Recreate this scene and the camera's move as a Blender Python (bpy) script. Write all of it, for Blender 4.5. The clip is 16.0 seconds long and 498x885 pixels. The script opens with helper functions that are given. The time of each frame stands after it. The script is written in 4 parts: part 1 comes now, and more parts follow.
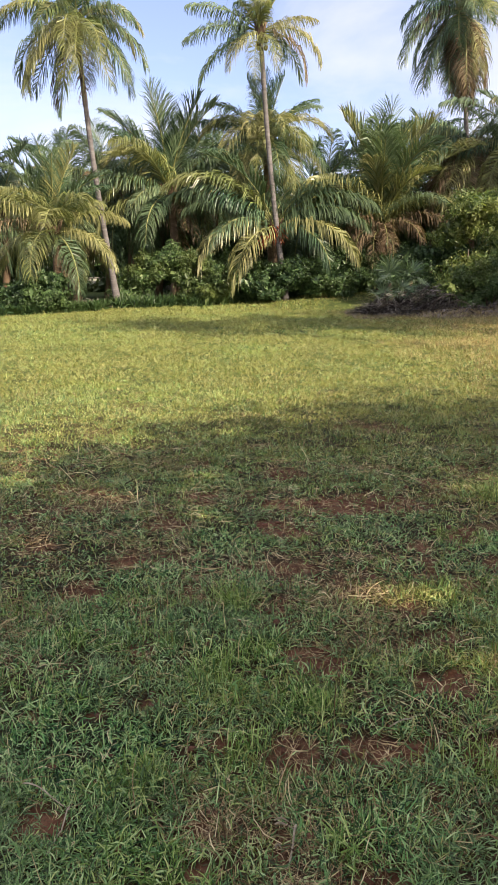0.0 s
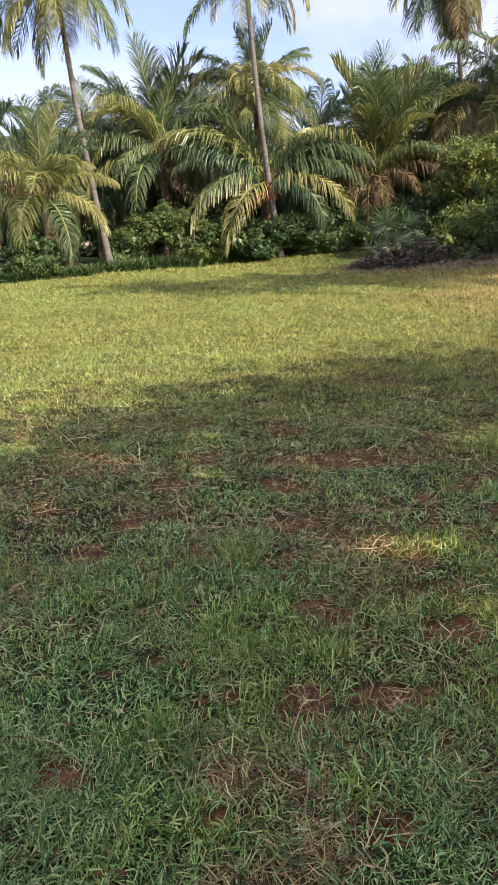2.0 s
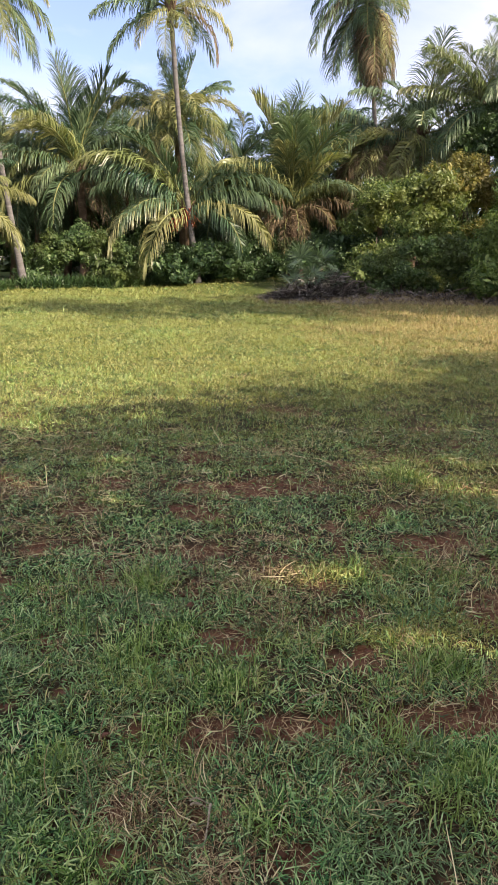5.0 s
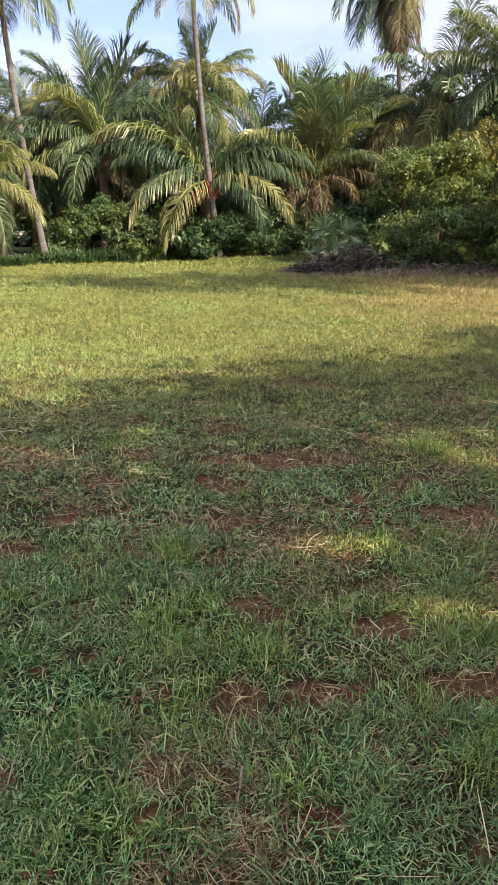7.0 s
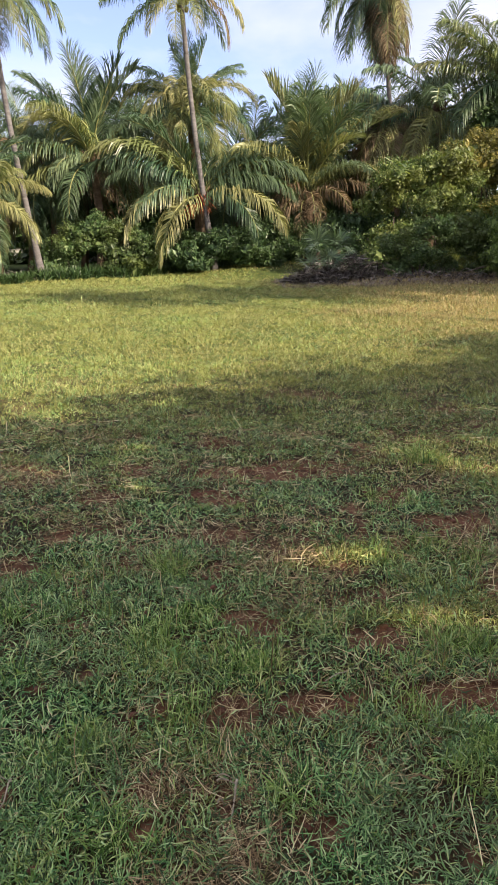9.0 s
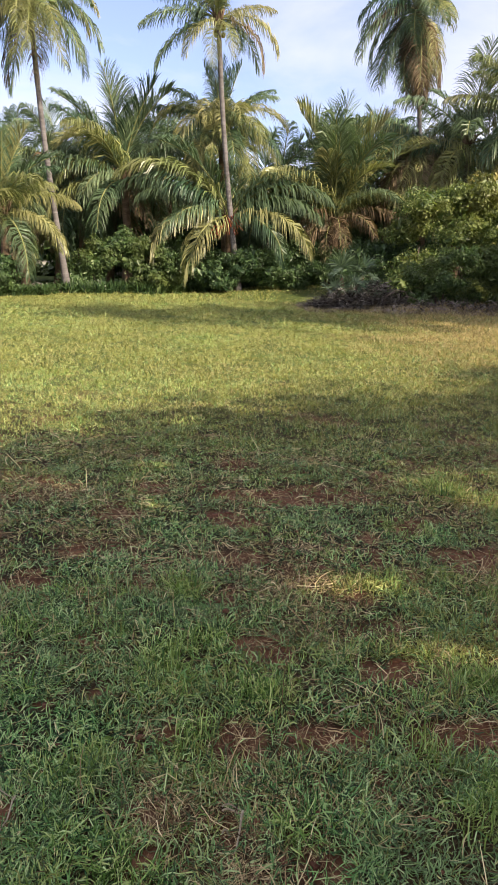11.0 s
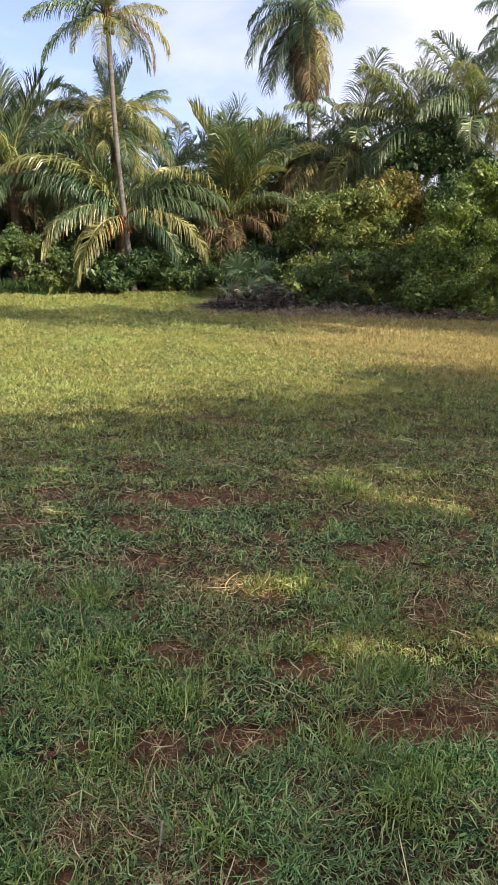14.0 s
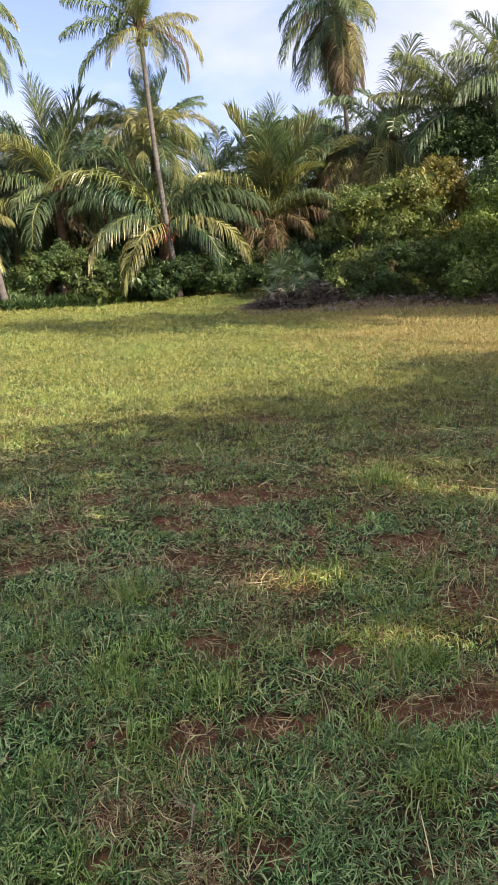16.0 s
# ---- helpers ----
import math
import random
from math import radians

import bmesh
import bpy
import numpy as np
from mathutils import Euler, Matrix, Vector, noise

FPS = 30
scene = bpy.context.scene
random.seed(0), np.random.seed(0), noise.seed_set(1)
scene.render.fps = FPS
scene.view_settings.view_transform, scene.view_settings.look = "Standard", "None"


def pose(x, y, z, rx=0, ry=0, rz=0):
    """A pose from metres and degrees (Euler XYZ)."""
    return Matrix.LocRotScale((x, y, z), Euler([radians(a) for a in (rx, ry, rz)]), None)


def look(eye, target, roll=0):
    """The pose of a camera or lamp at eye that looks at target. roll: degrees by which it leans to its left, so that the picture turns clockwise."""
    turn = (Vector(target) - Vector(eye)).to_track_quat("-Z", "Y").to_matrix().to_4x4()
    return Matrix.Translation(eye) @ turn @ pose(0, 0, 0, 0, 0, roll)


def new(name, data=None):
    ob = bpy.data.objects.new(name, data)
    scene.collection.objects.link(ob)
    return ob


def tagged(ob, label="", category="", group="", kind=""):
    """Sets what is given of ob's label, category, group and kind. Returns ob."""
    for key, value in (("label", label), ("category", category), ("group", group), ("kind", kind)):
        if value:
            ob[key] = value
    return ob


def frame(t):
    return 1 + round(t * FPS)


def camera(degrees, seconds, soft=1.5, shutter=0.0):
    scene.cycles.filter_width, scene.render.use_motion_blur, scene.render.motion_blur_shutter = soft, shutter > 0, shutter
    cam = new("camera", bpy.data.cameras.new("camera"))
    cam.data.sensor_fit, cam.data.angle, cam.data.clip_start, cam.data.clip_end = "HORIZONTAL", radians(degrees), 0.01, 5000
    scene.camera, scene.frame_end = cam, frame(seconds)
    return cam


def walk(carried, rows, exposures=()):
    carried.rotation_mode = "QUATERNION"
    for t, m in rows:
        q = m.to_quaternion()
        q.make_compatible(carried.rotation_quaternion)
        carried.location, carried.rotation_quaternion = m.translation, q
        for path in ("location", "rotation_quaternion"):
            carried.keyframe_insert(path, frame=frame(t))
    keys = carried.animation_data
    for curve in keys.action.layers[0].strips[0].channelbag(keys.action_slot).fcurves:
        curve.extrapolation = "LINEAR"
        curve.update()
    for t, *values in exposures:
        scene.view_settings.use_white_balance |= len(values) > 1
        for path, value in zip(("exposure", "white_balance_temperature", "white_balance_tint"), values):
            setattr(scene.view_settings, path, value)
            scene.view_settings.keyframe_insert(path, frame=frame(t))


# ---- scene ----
cam = camera(38.1, 16.0, soft=0.9)
PATH = [
    (0, (0.011, -0.035, 1.532), (0.003, 1.907, 1.054), -0.3),
    (0.5, (0.008, -0.038, 1.535), (-0.004, 1.908, 1.074), -0.3),
    (1, (0.001, -0.045, 1.529), (-0.025, 1.907, 1.095), -0.8),
    (1.5, (0.009, -0.046, 1.523), (-0.039, 1.894, 1.038), -2.2),
    (2, (0.005, -0.025, 1.508), (-0.007, 1.889, 0.927), -2.4),
    (2.5, (0.028, -0.023, 1.509), (0.076, 1.884, 0.907), -2.6),
    (3, (0.033, -0.025, 1.518), (0.151, 1.882, 0.927), -1.9),
    (3.5, (0.027, -0.03, 1.521), (0.196, 1.891, 0.991), -0.1),
    (4, (0.023, -0.027, 1.521), (0.235, 1.893, 1.002), 0.5),
    (4.2, (0.021, -0.027, 1.523), (0.233, 1.893, 1.005), 0.8),
    (6.3, (-0.007, -0.033, 1.521), (0.245, 1.88, 0.996), 1.3),
    (6.5, (-0.011, -0.031, 1.513), (0.196, 1.883, 0.974), 1.0),
    (7, (-0.018, -0.027, 1.499), (0.155, 1.878, 0.915), 0.7),
    (7.5, (0.018, -0.041, 1.499), (0.138, 1.856, 0.877), -2.5),
    (8, (0.012, -0.048, 1.502), (0.072, 1.848, 0.867), -2.9),
    (8.5, (0.022, -0.054, 1.507), (0.17, 1.868, 0.972), -2.2),
    (9, (0.021, -0.054, 1.518), (0.193, 1.86, 0.963), -0.7),
    (9.5, (0.018, -0.053, 1.518), (0.157, 1.864, 0.965), -0.5),
    (9.7, (0.012, -0.05, 1.519), (0.148, 1.872, 0.984), 0.2),
    (11.8, (-0.025, -0.037, 1.539), (0.136, 1.893, 1.041), 2.8),
    (12, (-0.032, -0.032, 1.537), (0.149, 1.897, 1.042), 3.2),
    (12.5, (-0.033, -0.045, 1.544), (0.187, 1.894, 1.103), 3.5),
    (13, (-0.056, -0.043, 1.543), (0.218, 1.889, 1.102), 4.5),
    (13.5, (-0.053, -0.021, 1.526), (0.324, 1.897, 1.105), 3.8),
    (14, (-0.039, -0.012, 1.523), (0.371, 1.884, 1.036), 2.6),
    (14.5, (-0.019, -0.027, 1.535), (0.372, 1.873, 1.048), 2.3),
    (15, (-0.002, -0.04, 1.542), (0.342, 1.872, 1.064), 2.9),
    (15.5, (0.032, -0.083, 1.539), (0.272, 1.841, 1.049), -0.4),
    (16, (0.078, -0.112, 1.537), (0.335, 1.81, 1.047), -1.5),
]
walk(cam, [(t, look(eye, target, roll)) for t, eye, target, roll in PATH], exposures=[(t, e, k, 10.0) for t, e, k in ((0.0, 1.15, 6600.0), (1.5, 1.15, 6600.0), (2.0, 1.17, 6550.0), (2.5, 1.36, 6450.0), (3.0, 1.33, 6450.0), (3.5, 1.24, 6500.0), (4.0, 1.2, 6500.0),
    (6.5, 1.22, 6500.0), (7.0, 1.23, 6450.0), (7.5, 1.48, 6350.0), (8.0, 1.52, 6350.0), (8.5, 1.2, 6450.0), (9.0, 1.16, 6500.0), (9.5, 1.13, 6500.0), (12.0, 1.15, 6600.0), (16.0, 1.15, 6600.0))])

# ---- world, sun, exposure ----
SUN_AZ, SUN_EL = 133.0, 33.0          # degrees to the right of straight ahead, and above the horizon
to_sun = Vector((math.sin(radians(SUN_AZ)) * math.cos(radians(SUN_EL)),
                 math.cos(radians(SUN_AZ)) * math.cos(radians(SUN_EL)), math.sin(radians(SUN_EL))))
sun = new("sun", bpy.data.lights.new("sun", "SUN"))
sun.data.energy, sun.data.angle, sun.data.color = 5.0, radians(0.6), (1.0, 0.86, 0.66)
sun.matrix_world = look(to_sun * 60, (0, 0, 0))

world = bpy.data.worlds.new("sky")
scene.world = world
world.use_nodes = True
wt = world.node_tree
wt.nodes.clear()


def wnode(kind, **inputs):
    n = wt.nodes.new(kind)
    for k, v in inputs.items():
        n.inputs[k].default_value = v
    return n


sky = wt.nodes.new("ShaderNodeTexSky")
sky.sky_type, sky.sun_disc = "NISHITA", False
sky.sun_elevation, sky.sun_rotation = radians(SUN_EL), radians(SUN_AZ)
sky.air_density, sky.dust_density, sky.ozone_density = 1.0, 1.0, 3.0
coord = wt.nodes.new("ShaderNodeTexCoord")
stretch = wt.nodes.new("ShaderNodeMapping")
stretch.inputs["Scale"].default_value = (1.6, 1.6, 4.5)
stretch.inputs["Location"].default_value = (0.35, 0.1, 0.2)
cloud = wnode("ShaderNodeTexNoise", Scale=1.7, Detail=7.0, Roughness=0.55, Distortion=0.4)
cover = wt.nodes.new("ShaderNodeValToRGB")
cover.color_ramp.elements[0].position, cover.color_ramp.elements[1].position = 0.10, 0.45
cover.color_ramp.elements[0].color, cover.color_ramp.elements[1].color = (0.15, 0.15, 0.15, 1), (0.95, 0.95, 0.95, 1)
blend = wt.nodes.new("ShaderNodeMix")
blend.data_type = "RGBA"
blend.inputs[7].default_value = (4.85, 4.9, 5.75, 1)
ground_out = wnode("ShaderNodeBackground", Strength=0.1)
wout = wt.nodes.new("ShaderNodeOutputWorld")
wt.links.new(coord.outputs["Generated"], stretch.inputs["Vector"])
wt.links.new(stretch.outputs["Vector"], cloud.inputs["Vector"])
side = wt.nodes.new("ShaderNodeSeparateXYZ")
haze = wt.nodes.new("ShaderNodeMapRange")
haze.interpolation_type = "SMOOTHSTEP"
haze.inputs[1].default_value, haze.inputs[2].default_value = 0.16, 0.52
haze.inputs[3].default_value, haze.inputs[4].default_value = -0.05, 0.22
bank_up = wt.nodes.new("ShaderNodeMath")
bank_up.operation = "ADD"
wt.links.new(coord.outputs["Generated"], side.inputs[0])
wt.links.new(side.outputs["X"], haze.inputs[0])
wt.links.new(haze.outputs[0], bank_up.inputs[0])
wt.links.new(cloud.outputs["Fac"], bank_up.inputs[1])
# more bright cloud added to the unseen sky behind, to light the shaded ground
behind = wt.nodes.new("ShaderNodeMath")
behind.operation = "MULTIPLY_ADD"
behind.inputs[1].default_value = -0.25
wt.links.new(side.outputs["Y"], behind.inputs[0])
wt.links.new(bank_up.outputs[0], behind.inputs[2])
wt.links.new(behind.outputs[0], cover.inputs["Fac"])
violet = wt.nodes.new("ShaderNodeMix")
violet.data_type, violet.blend_type = "RGBA", "MULTIPLY"
violet.inputs[0].default_value = 1.0
violet.inputs[7].default_value = (1.10, 0.97, 1.14, 1)
wt.links.new(cover.outputs["Color"], blend.inputs[0])
wt.links.new(sky.outputs["Color"], violet.inputs[6])
wt.links.new(violet.outputs[2], blend.inputs[6])
wt.links.new(blend.outputs[2], ground_out.inputs["Color"])
wt.links.new(ground_out.outputs["Background"], wout.inputs["Surface"])


# ---- materials ----
def material(name):
    m = bpy.data.materials.new(name)
    m.use_nodes = True
    m.node_tree.nodes.clear()
    return m, m.node_tree


def add(nt, kind, **inputs):
    n = nt.nodes.new(kind)
    for k, v in inputs.items():
        n.inputs[k.replace("_", " ")].default_value = v
    return n


def ramp(nt, fac, stops):
    r = nt.nodes.new("ShaderNodeValToRGB")
    while len(r.color_ramp.elements) < len(stops):
        r.color_ramp.elements.new(0.5)
    for e, (p, c) in zip(r.color_ramp.elements, stops):
        e.position, e.color = p, (*c, 1)
    nt.links.new(fac, r.inputs["Fac"])
    return r.outputs["Color"]


def mix(nt, fac, a, b, how="MIX"):
    n = nt.nodes.new("ShaderNodeMix")
    n.data_type, n.blend_type = "RGBA", how
    for socket, v in ((n.inputs[0], fac), (n.inputs[6], a), (n.inputs[7], b)):
        if isinstance(v, (int, float)):
            socket.default_value = v
        elif isinstance(v, tuple):
            socket.default_value = (*v, 1)
        else:
            nt.links.new(v, socket)
    return n.outputs[2]


def noise_at(nt, scale, detail=4.0, rough=0.6, stretch=None):
    c = nt.nodes.new("ShaderNodeTexCoord")
    n = add(nt, "ShaderNodeTexNoise", Scale=scale, Detail=detail, Roughness=rough)
    if stretch:
        mp = nt.nodes.new("ShaderNodeMapping")
        mp.inputs["Scale"].default_value = stretch
        nt.links.new(c.outputs["Object"], mp.inputs["Vector"])
        nt.links.new(mp.outputs["Vector"], n.inputs["Vector"])
    else:
        nt.links.new(c.outputs["Object"], n.inputs["Vector"])
    return n.outputs["Fac"]


def finish(nt, color, rough=0.6, bump=None, strength=0.3, distance=0.02, through_leaf=0.0, glow=(1.15, 1.2, 0.55), spec=0.4):
    p = add(nt, "ShaderNodeBsdfPrincipled", Roughness=rough)
    p.inputs["Specular IOR Level"].default_value = spec
    nt.links.new(color, p.inputs["Base Color"])
    if bump is not None:
        b = add(nt, "ShaderNodeBump", Strength=strength, Distance=distance)
        nt.links.new(bump, b.inputs["Height"])
        nt.links.new(b.outputs["Normal"], p.inputs["Normal"])
    out = nt.nodes.new("ShaderNodeOutputMaterial")
    shader = p.outputs["BSDF"]
    if through_leaf:
        tr = nt.nodes.new("ShaderNodeBsdfTranslucent")
        nt.links.new(mix(nt, 1.0, color, glow, "MULTIPLY"), tr.inputs["Color"])
        ms = add(nt, "ShaderNodeMixShader", Fac=through_leaf)
        nt.links.new(shader, ms.inputs[1])
        nt.links.new(tr.outputs["BSDF"], ms.inputs[2])
        shader = ms.outputs["Shader"]
    nt.links.new(shader, out.inputs["Surface"])


def leaf_material(name, stops, patch=None, by="island", rough=0.5, see=0.35, scale=1.2, spec=0.15, glow=(1.15, 1.2, 0.55)):
    """Leaves: colour by the piece's random number, with larger drifts of a second colour."""
    m, nt = material(name)
    if by == "island":
        fac = nt.nodes.new("ShaderNodeNewGeometry").outputs["Random Per Island"]
    else:
        fac = nt.nodes.new("ShaderNodeObjectInfo").outputs["Random"]
    c = ramp(nt, fac, stops)
    if by == "object":
        each = nt.nodes.new("ShaderNodeNewGeometry").outputs["Random Per Island"]
        c = mix(nt, 1.0, c, ramp(nt, each, [(0.0, (0.45, 0.50, 0.50)), (0.6, (1.0, 1.0, 1.0)), (1.0, (1.7, 1.65, 1.55))]), "MULTIPLY")
    if patch:
        drift = ramp(nt, noise_at(nt, scale, 3.0), [(0.42, (0, 0, 0)), (0.62, (1, 1, 1))])
        c = mix(nt, drift, c, mix(nt, 0.55, c, patch))
    finish(nt, c, rough, through_leaf=see, spec=spec, glow=glow)
    return m


# darkest and palest stops put gap shade and glints into the blade colours
GRASS_GREEN = leaf_material("grass_green", [(0.0, (0.008, 0.026, 0.008)), (0.16, (0.012, 0.044, 0.012)), (0.33, (0.046, 0.142, 0.040)), (0.62, (0.210, 0.415, 0.128)), (1.0, (0.64, 0.76, 0.36))],
                            patch=(0.17, 0.23, 0.10), see=0.12, scale=2.2, rough=0.42, spec=0.25)
GRASS_FRESH = leaf_material("grass_fresh", [(0.0, (0.014, 0.042, 0.007)), (0.35, (0.100, 0.205, 0.038)), (0.7, (0.33, 0.46, 0.13)), (1.0, (0.68, 0.73, 0.31))],
                            patch=(0.22, 0.28, 0.07), see=0.16, scale=2.0, rough=0.42, spec=0.22)
GRASS_YELLOW = leaf_material("grass_yellow", [(0.0, (0.038, 0.046, 0.016)), (0.4, (0.150, 0.162, 0.044)), (0.75, (0.34, 0.33, 0.116)), (1.0, (0.58, 0.54, 0.245))],
                             patch=(0.25, 0.26, 0.07), see=0.18, scale=1.2)
GRASS_STRAW = leaf_material("grass_straw", [(0.0, (0.030, 0.016, 0.009)), (0.4, (0.24, 0.155, 0.080)), (0.8, (0.52, 0.385, 0.205)), (1.0, (0.80, 0.67, 0.40))], see=0.12)
GRASS_BROWN = leaf_material("grass_brown", [(0.0, (0.085, 0.065, 0.055)), (0.5, (0.19, 0.15, 0.12)), (1.0, (0.31, 0.255, 0.20))], see=0.2)
GRASS_GOLD = leaf_material("grass_gold", [(0.0, (0.16, 0.115, 0.050)), (0.5, (0.36, 0.262, 0.125)), (1.0, (0.62, 0.49, 0.28))], see=0.3)
FROND_GREEN = leaf_material("frond_green", [(0.0, (0.045, 0.092, 0.052)), (0.5, (0.105, 0.165, 0.090)), (1.0, (0.200, 0.260, 0.150))],
                            patch=(0.12, 0.150, 0.070), by="object", rough=0.38, see=0.22, scale=1.5, spec=0.34, glow=(1.0, 1.1, 0.65))
# yellow-green for ageing fronds, and for sunlight painted into lit ones
FROND_YELLOW = leaf_material("frond_yellow", [(0.0, (0.140, 0.180, 0.066)), (0.5, (0.245, 0.265, 0.105)), (1.0, (0.38, 0.365, 0.185))],
                             patch=(0.26, 0.225, 0.095), by="object", rough=0.34, see=0.32, scale=1.5, spec=0.42, glow=(1.05, 1.1, 0.65))
FROND_DRY = leaf_material("frond_dry", [(0.0, (0.12, 0.085, 0.055)), (0.5, (0.20, 0.145, 0.095)), (1.0, (0.32, 0.25, 0.17))],
                          patch=(0.12, 0.08, 0.05), by="object", rough=0.7, see=0.2, scale=2.0)
BUSH_DARK = leaf_material("bush_dark", [(0.0, (0.013, 0.034, 0.014)), (0.6, (0.042, 0.084, 0.029)), (1.0, (0.125, 0.190, 0.072))],
                          patch=(0.07, 0.11, 0.03), see=0.2, scale=0.8, spec=0.4, rough=0.4)
BUSH_MID = leaf_material("bush_mid", [(0.0, (0.026, 0.050, 0.016)), (0.6, (0.068, 0.122, 0.040)), (1.0, (0.16, 0.22, 0.085))],
                         patch=(0.12, 0.135, 0.03), see=0.25, scale=0.7, spec=0.4, rough=0.4)
# mid green brightened: sun on the shrub's crest put into the leaf colour
BUSH_LIT = leaf_material("bush_lit", [(0.0, (0.040, 0.080, 0.022)), (0.6, (0.130, 0.200, 0.055)), (1.0, (0.30, 0.37, 0.13))],
                         patch=(0.18, 0.22, 0.05), see=0.38, scale=0.7, spec=0.4, rough=0.4)
BUSH_OLIVE = leaf_material("bush_olive", [(0.0, (0.042, 0.080, 0.026)), (0.6, (0.128, 0.185, 0.058)), (1.0, (0.30, 0.35, 0.13))],
                           patch=(0.18, 0.17, 0.046), see=0.35, scale=0.7, spec=0.4, rough=0.4)
BUSH_RUSTY = leaf_material("bush_rusty", [(0.0, (0.052, 0.082, 0.026)), (0.5, (0.150, 0.165, 0.050)), (1.0, (0.34, 0.29, 0.10))],
                           patch=(0.27, 0.19, 0.05), see=0.35, scale=0.6, spec=0.4, rough=0.4)
FAN_GREEN = leaf_material("fan_green", [(0.0, (0.034, 0.066, 0.036)), (1.0, (0.120, 0.165, 0.098))], by="object", rough=0.35, see=0.15, spec=0.6)
DEAD_LEAF = leaf_material("dead_leaf", [(0.0, (0.026, 0.022, 0.021)), (0.5, (0.095, 0.080, 0.074)), (1.0, (0.28, 0.25, 0.235))], see=0.1, rough=0.8)


def plain_material(name, stops, scale, rough=0.85, bump=0.4, stretch=None, distance=0.02, detail=6.0):
    m, nt = material(name)
    n = noise_at(nt, scale, detail, 0.65, stretch)
    fine = noise_at(nt, scale * 6, 4.0, 0.6, stretch)
    c = ramp(nt, n, stops)
    c = mix(nt, 0.35, c, ramp(nt, fine, [(0.3, (0.25, 0.25, 0.25)), (0.7, (0.75, 0.75, 0.75))]), "OVERLAY")
    finish(nt, c, rough, bump=fine, strength=bump, distance=distance, spec=0.25)
    return m


TRUNK = plain_material("palm_bark", [(0.3, (0.075, 0.066, 0.066)), (0.55, (0.145, 0.13, 0.13)), (0.8, (0.24, 0.22, 0.22))], 2.2, stretch=(1, 1, 5.0), bump=0.7)
BARK_BROWN = plain_material("palm_boot_bark", [(0.3, (0.07, 0.045, 0.03)), (0.6, (0.15, 0.10, 0.065)), (0.8, (0.22, 0.15, 0.10))], 3.0, stretch=(1, 1, 3.0), bump=0.8)
TWIG = plain_material("twig", [(0.3, (0.07, 0.05, 0.04)), (0.7, (0.20, 0.16, 0.13))], 4.0)
RACHIS = plain_material("rachis", [(0.3, (0.14, 0.16, 0.05)), (0.7, (0.26, 0.25, 0.10))], 3.0, rough=0.5)
NUT = plain_material("coconut_husk", [(0.3, (0.13, 0.13, 0.03)), (0.7, (0.28, 0.20, 0.05))], 3.0, rough=0.5)
FLOWER = plain_material("spathe_orange", [(0.3, (0.17, 0.035, 0.020)), (0.7, (0.27, 0.085, 0.040))], 5.0)
WHITEWASH = plain_material("whitewash", [(0.3, (0.40, 0.36, 0.33)), (0.7, (0.62, 0.58, 0.54))], 1.3)
ROOF = plain_material("roof_sheet", [(0.3, (0.22, 0.20, 0.19)), (0.7, (0.36, 0.34, 0.32))], 1.3)

CLOD = plain_material("earth_clod", [(0.3, (0.09, 0.036, 0.022)), (0.55, (0.18, 0.078, 0.048)), (0.8, (0.32, 0.16, 0.10))], 25.0)
SOIL, nt = material("field_soil")
big = noise_at(nt, 0.55, 5.0, 0.6)
clod = noise_at(nt, 9.0, 8.0, 0.7)
grit = noise_at(nt, 60.0, 5.0, 0.7)
earth = ramp(nt, clod, [(0.30, (0.036, 0.015, 0.008)), (0.50, (0.135, 0.060, 0.032)), (0.72, (0.28, 0.145, 0.085))])
# litter and far turf, darkened to paint the shade between blades
litter = ramp(nt, grit, [(0.30, (0.007, 0.007, 0.003)), (0.52, (0.030, 0.024, 0.010)), (0.75, (0.12, 0.086, 0.042))])
far_field = ramp(nt, noise_at(nt, 2.5, 6.0, 0.7), [(0.3, (0.030, 0.046, 0.012)), (0.55, (0.066, 0.086, 0.022)), (0.75, (0.14, 0.14, 0.046))])
naked = nt.nodes.new("ShaderNodeAttribute")
naked.attribute_name = "bare"
shown = add(nt, "ShaderNodeMath")
shown.operation, shown.use_clamp = "MULTIPLY_ADD", True
shown.inputs[1].default_value, shown.inputs[2].default_value = 1.6, -0.15
nt.links.new(naked.outputs["Fac"], shown.inputs[0])
shaded_thatch = mix(nt, ramp(nt, big, [(0.45, (0, 0, 0)), (0.7, (0.3, 0.3, 0.3))]), litter, earth)
c = mix(nt, shown.outputs[0], shaded_thatch, earth)
place = nt.nodes.new("ShaderNodeSeparateXYZ")
tc = nt.nodes.new("ShaderNodeTexCoord")
nt.links.new(tc.outputs["Object"], place.inputs[0])
reach = add(nt, "ShaderNodeMapRange")
reach.inputs[1].default_value, reach.inputs[2].default_value = 5.5, 11.0
nt.links.new(place.outputs["Y"], reach.inputs[0])
thin = nt.nodes.new("ShaderNodeAttribute")
thin.attribute_name = "sward"
beyond = add(nt, "ShaderNodeMath")
beyond.operation = "MAXIMUM"
nt.links.new(reach.outputs[0], beyond.inputs[0])
nt.links.new(thin.outputs["Fac"], beyond.inputs[1])
c = mix(nt, beyond.outputs[0], c, far_field)
finish(nt, c, 0.95, bump=clod, strength=0.8, distance=0.03, spec=0.15)


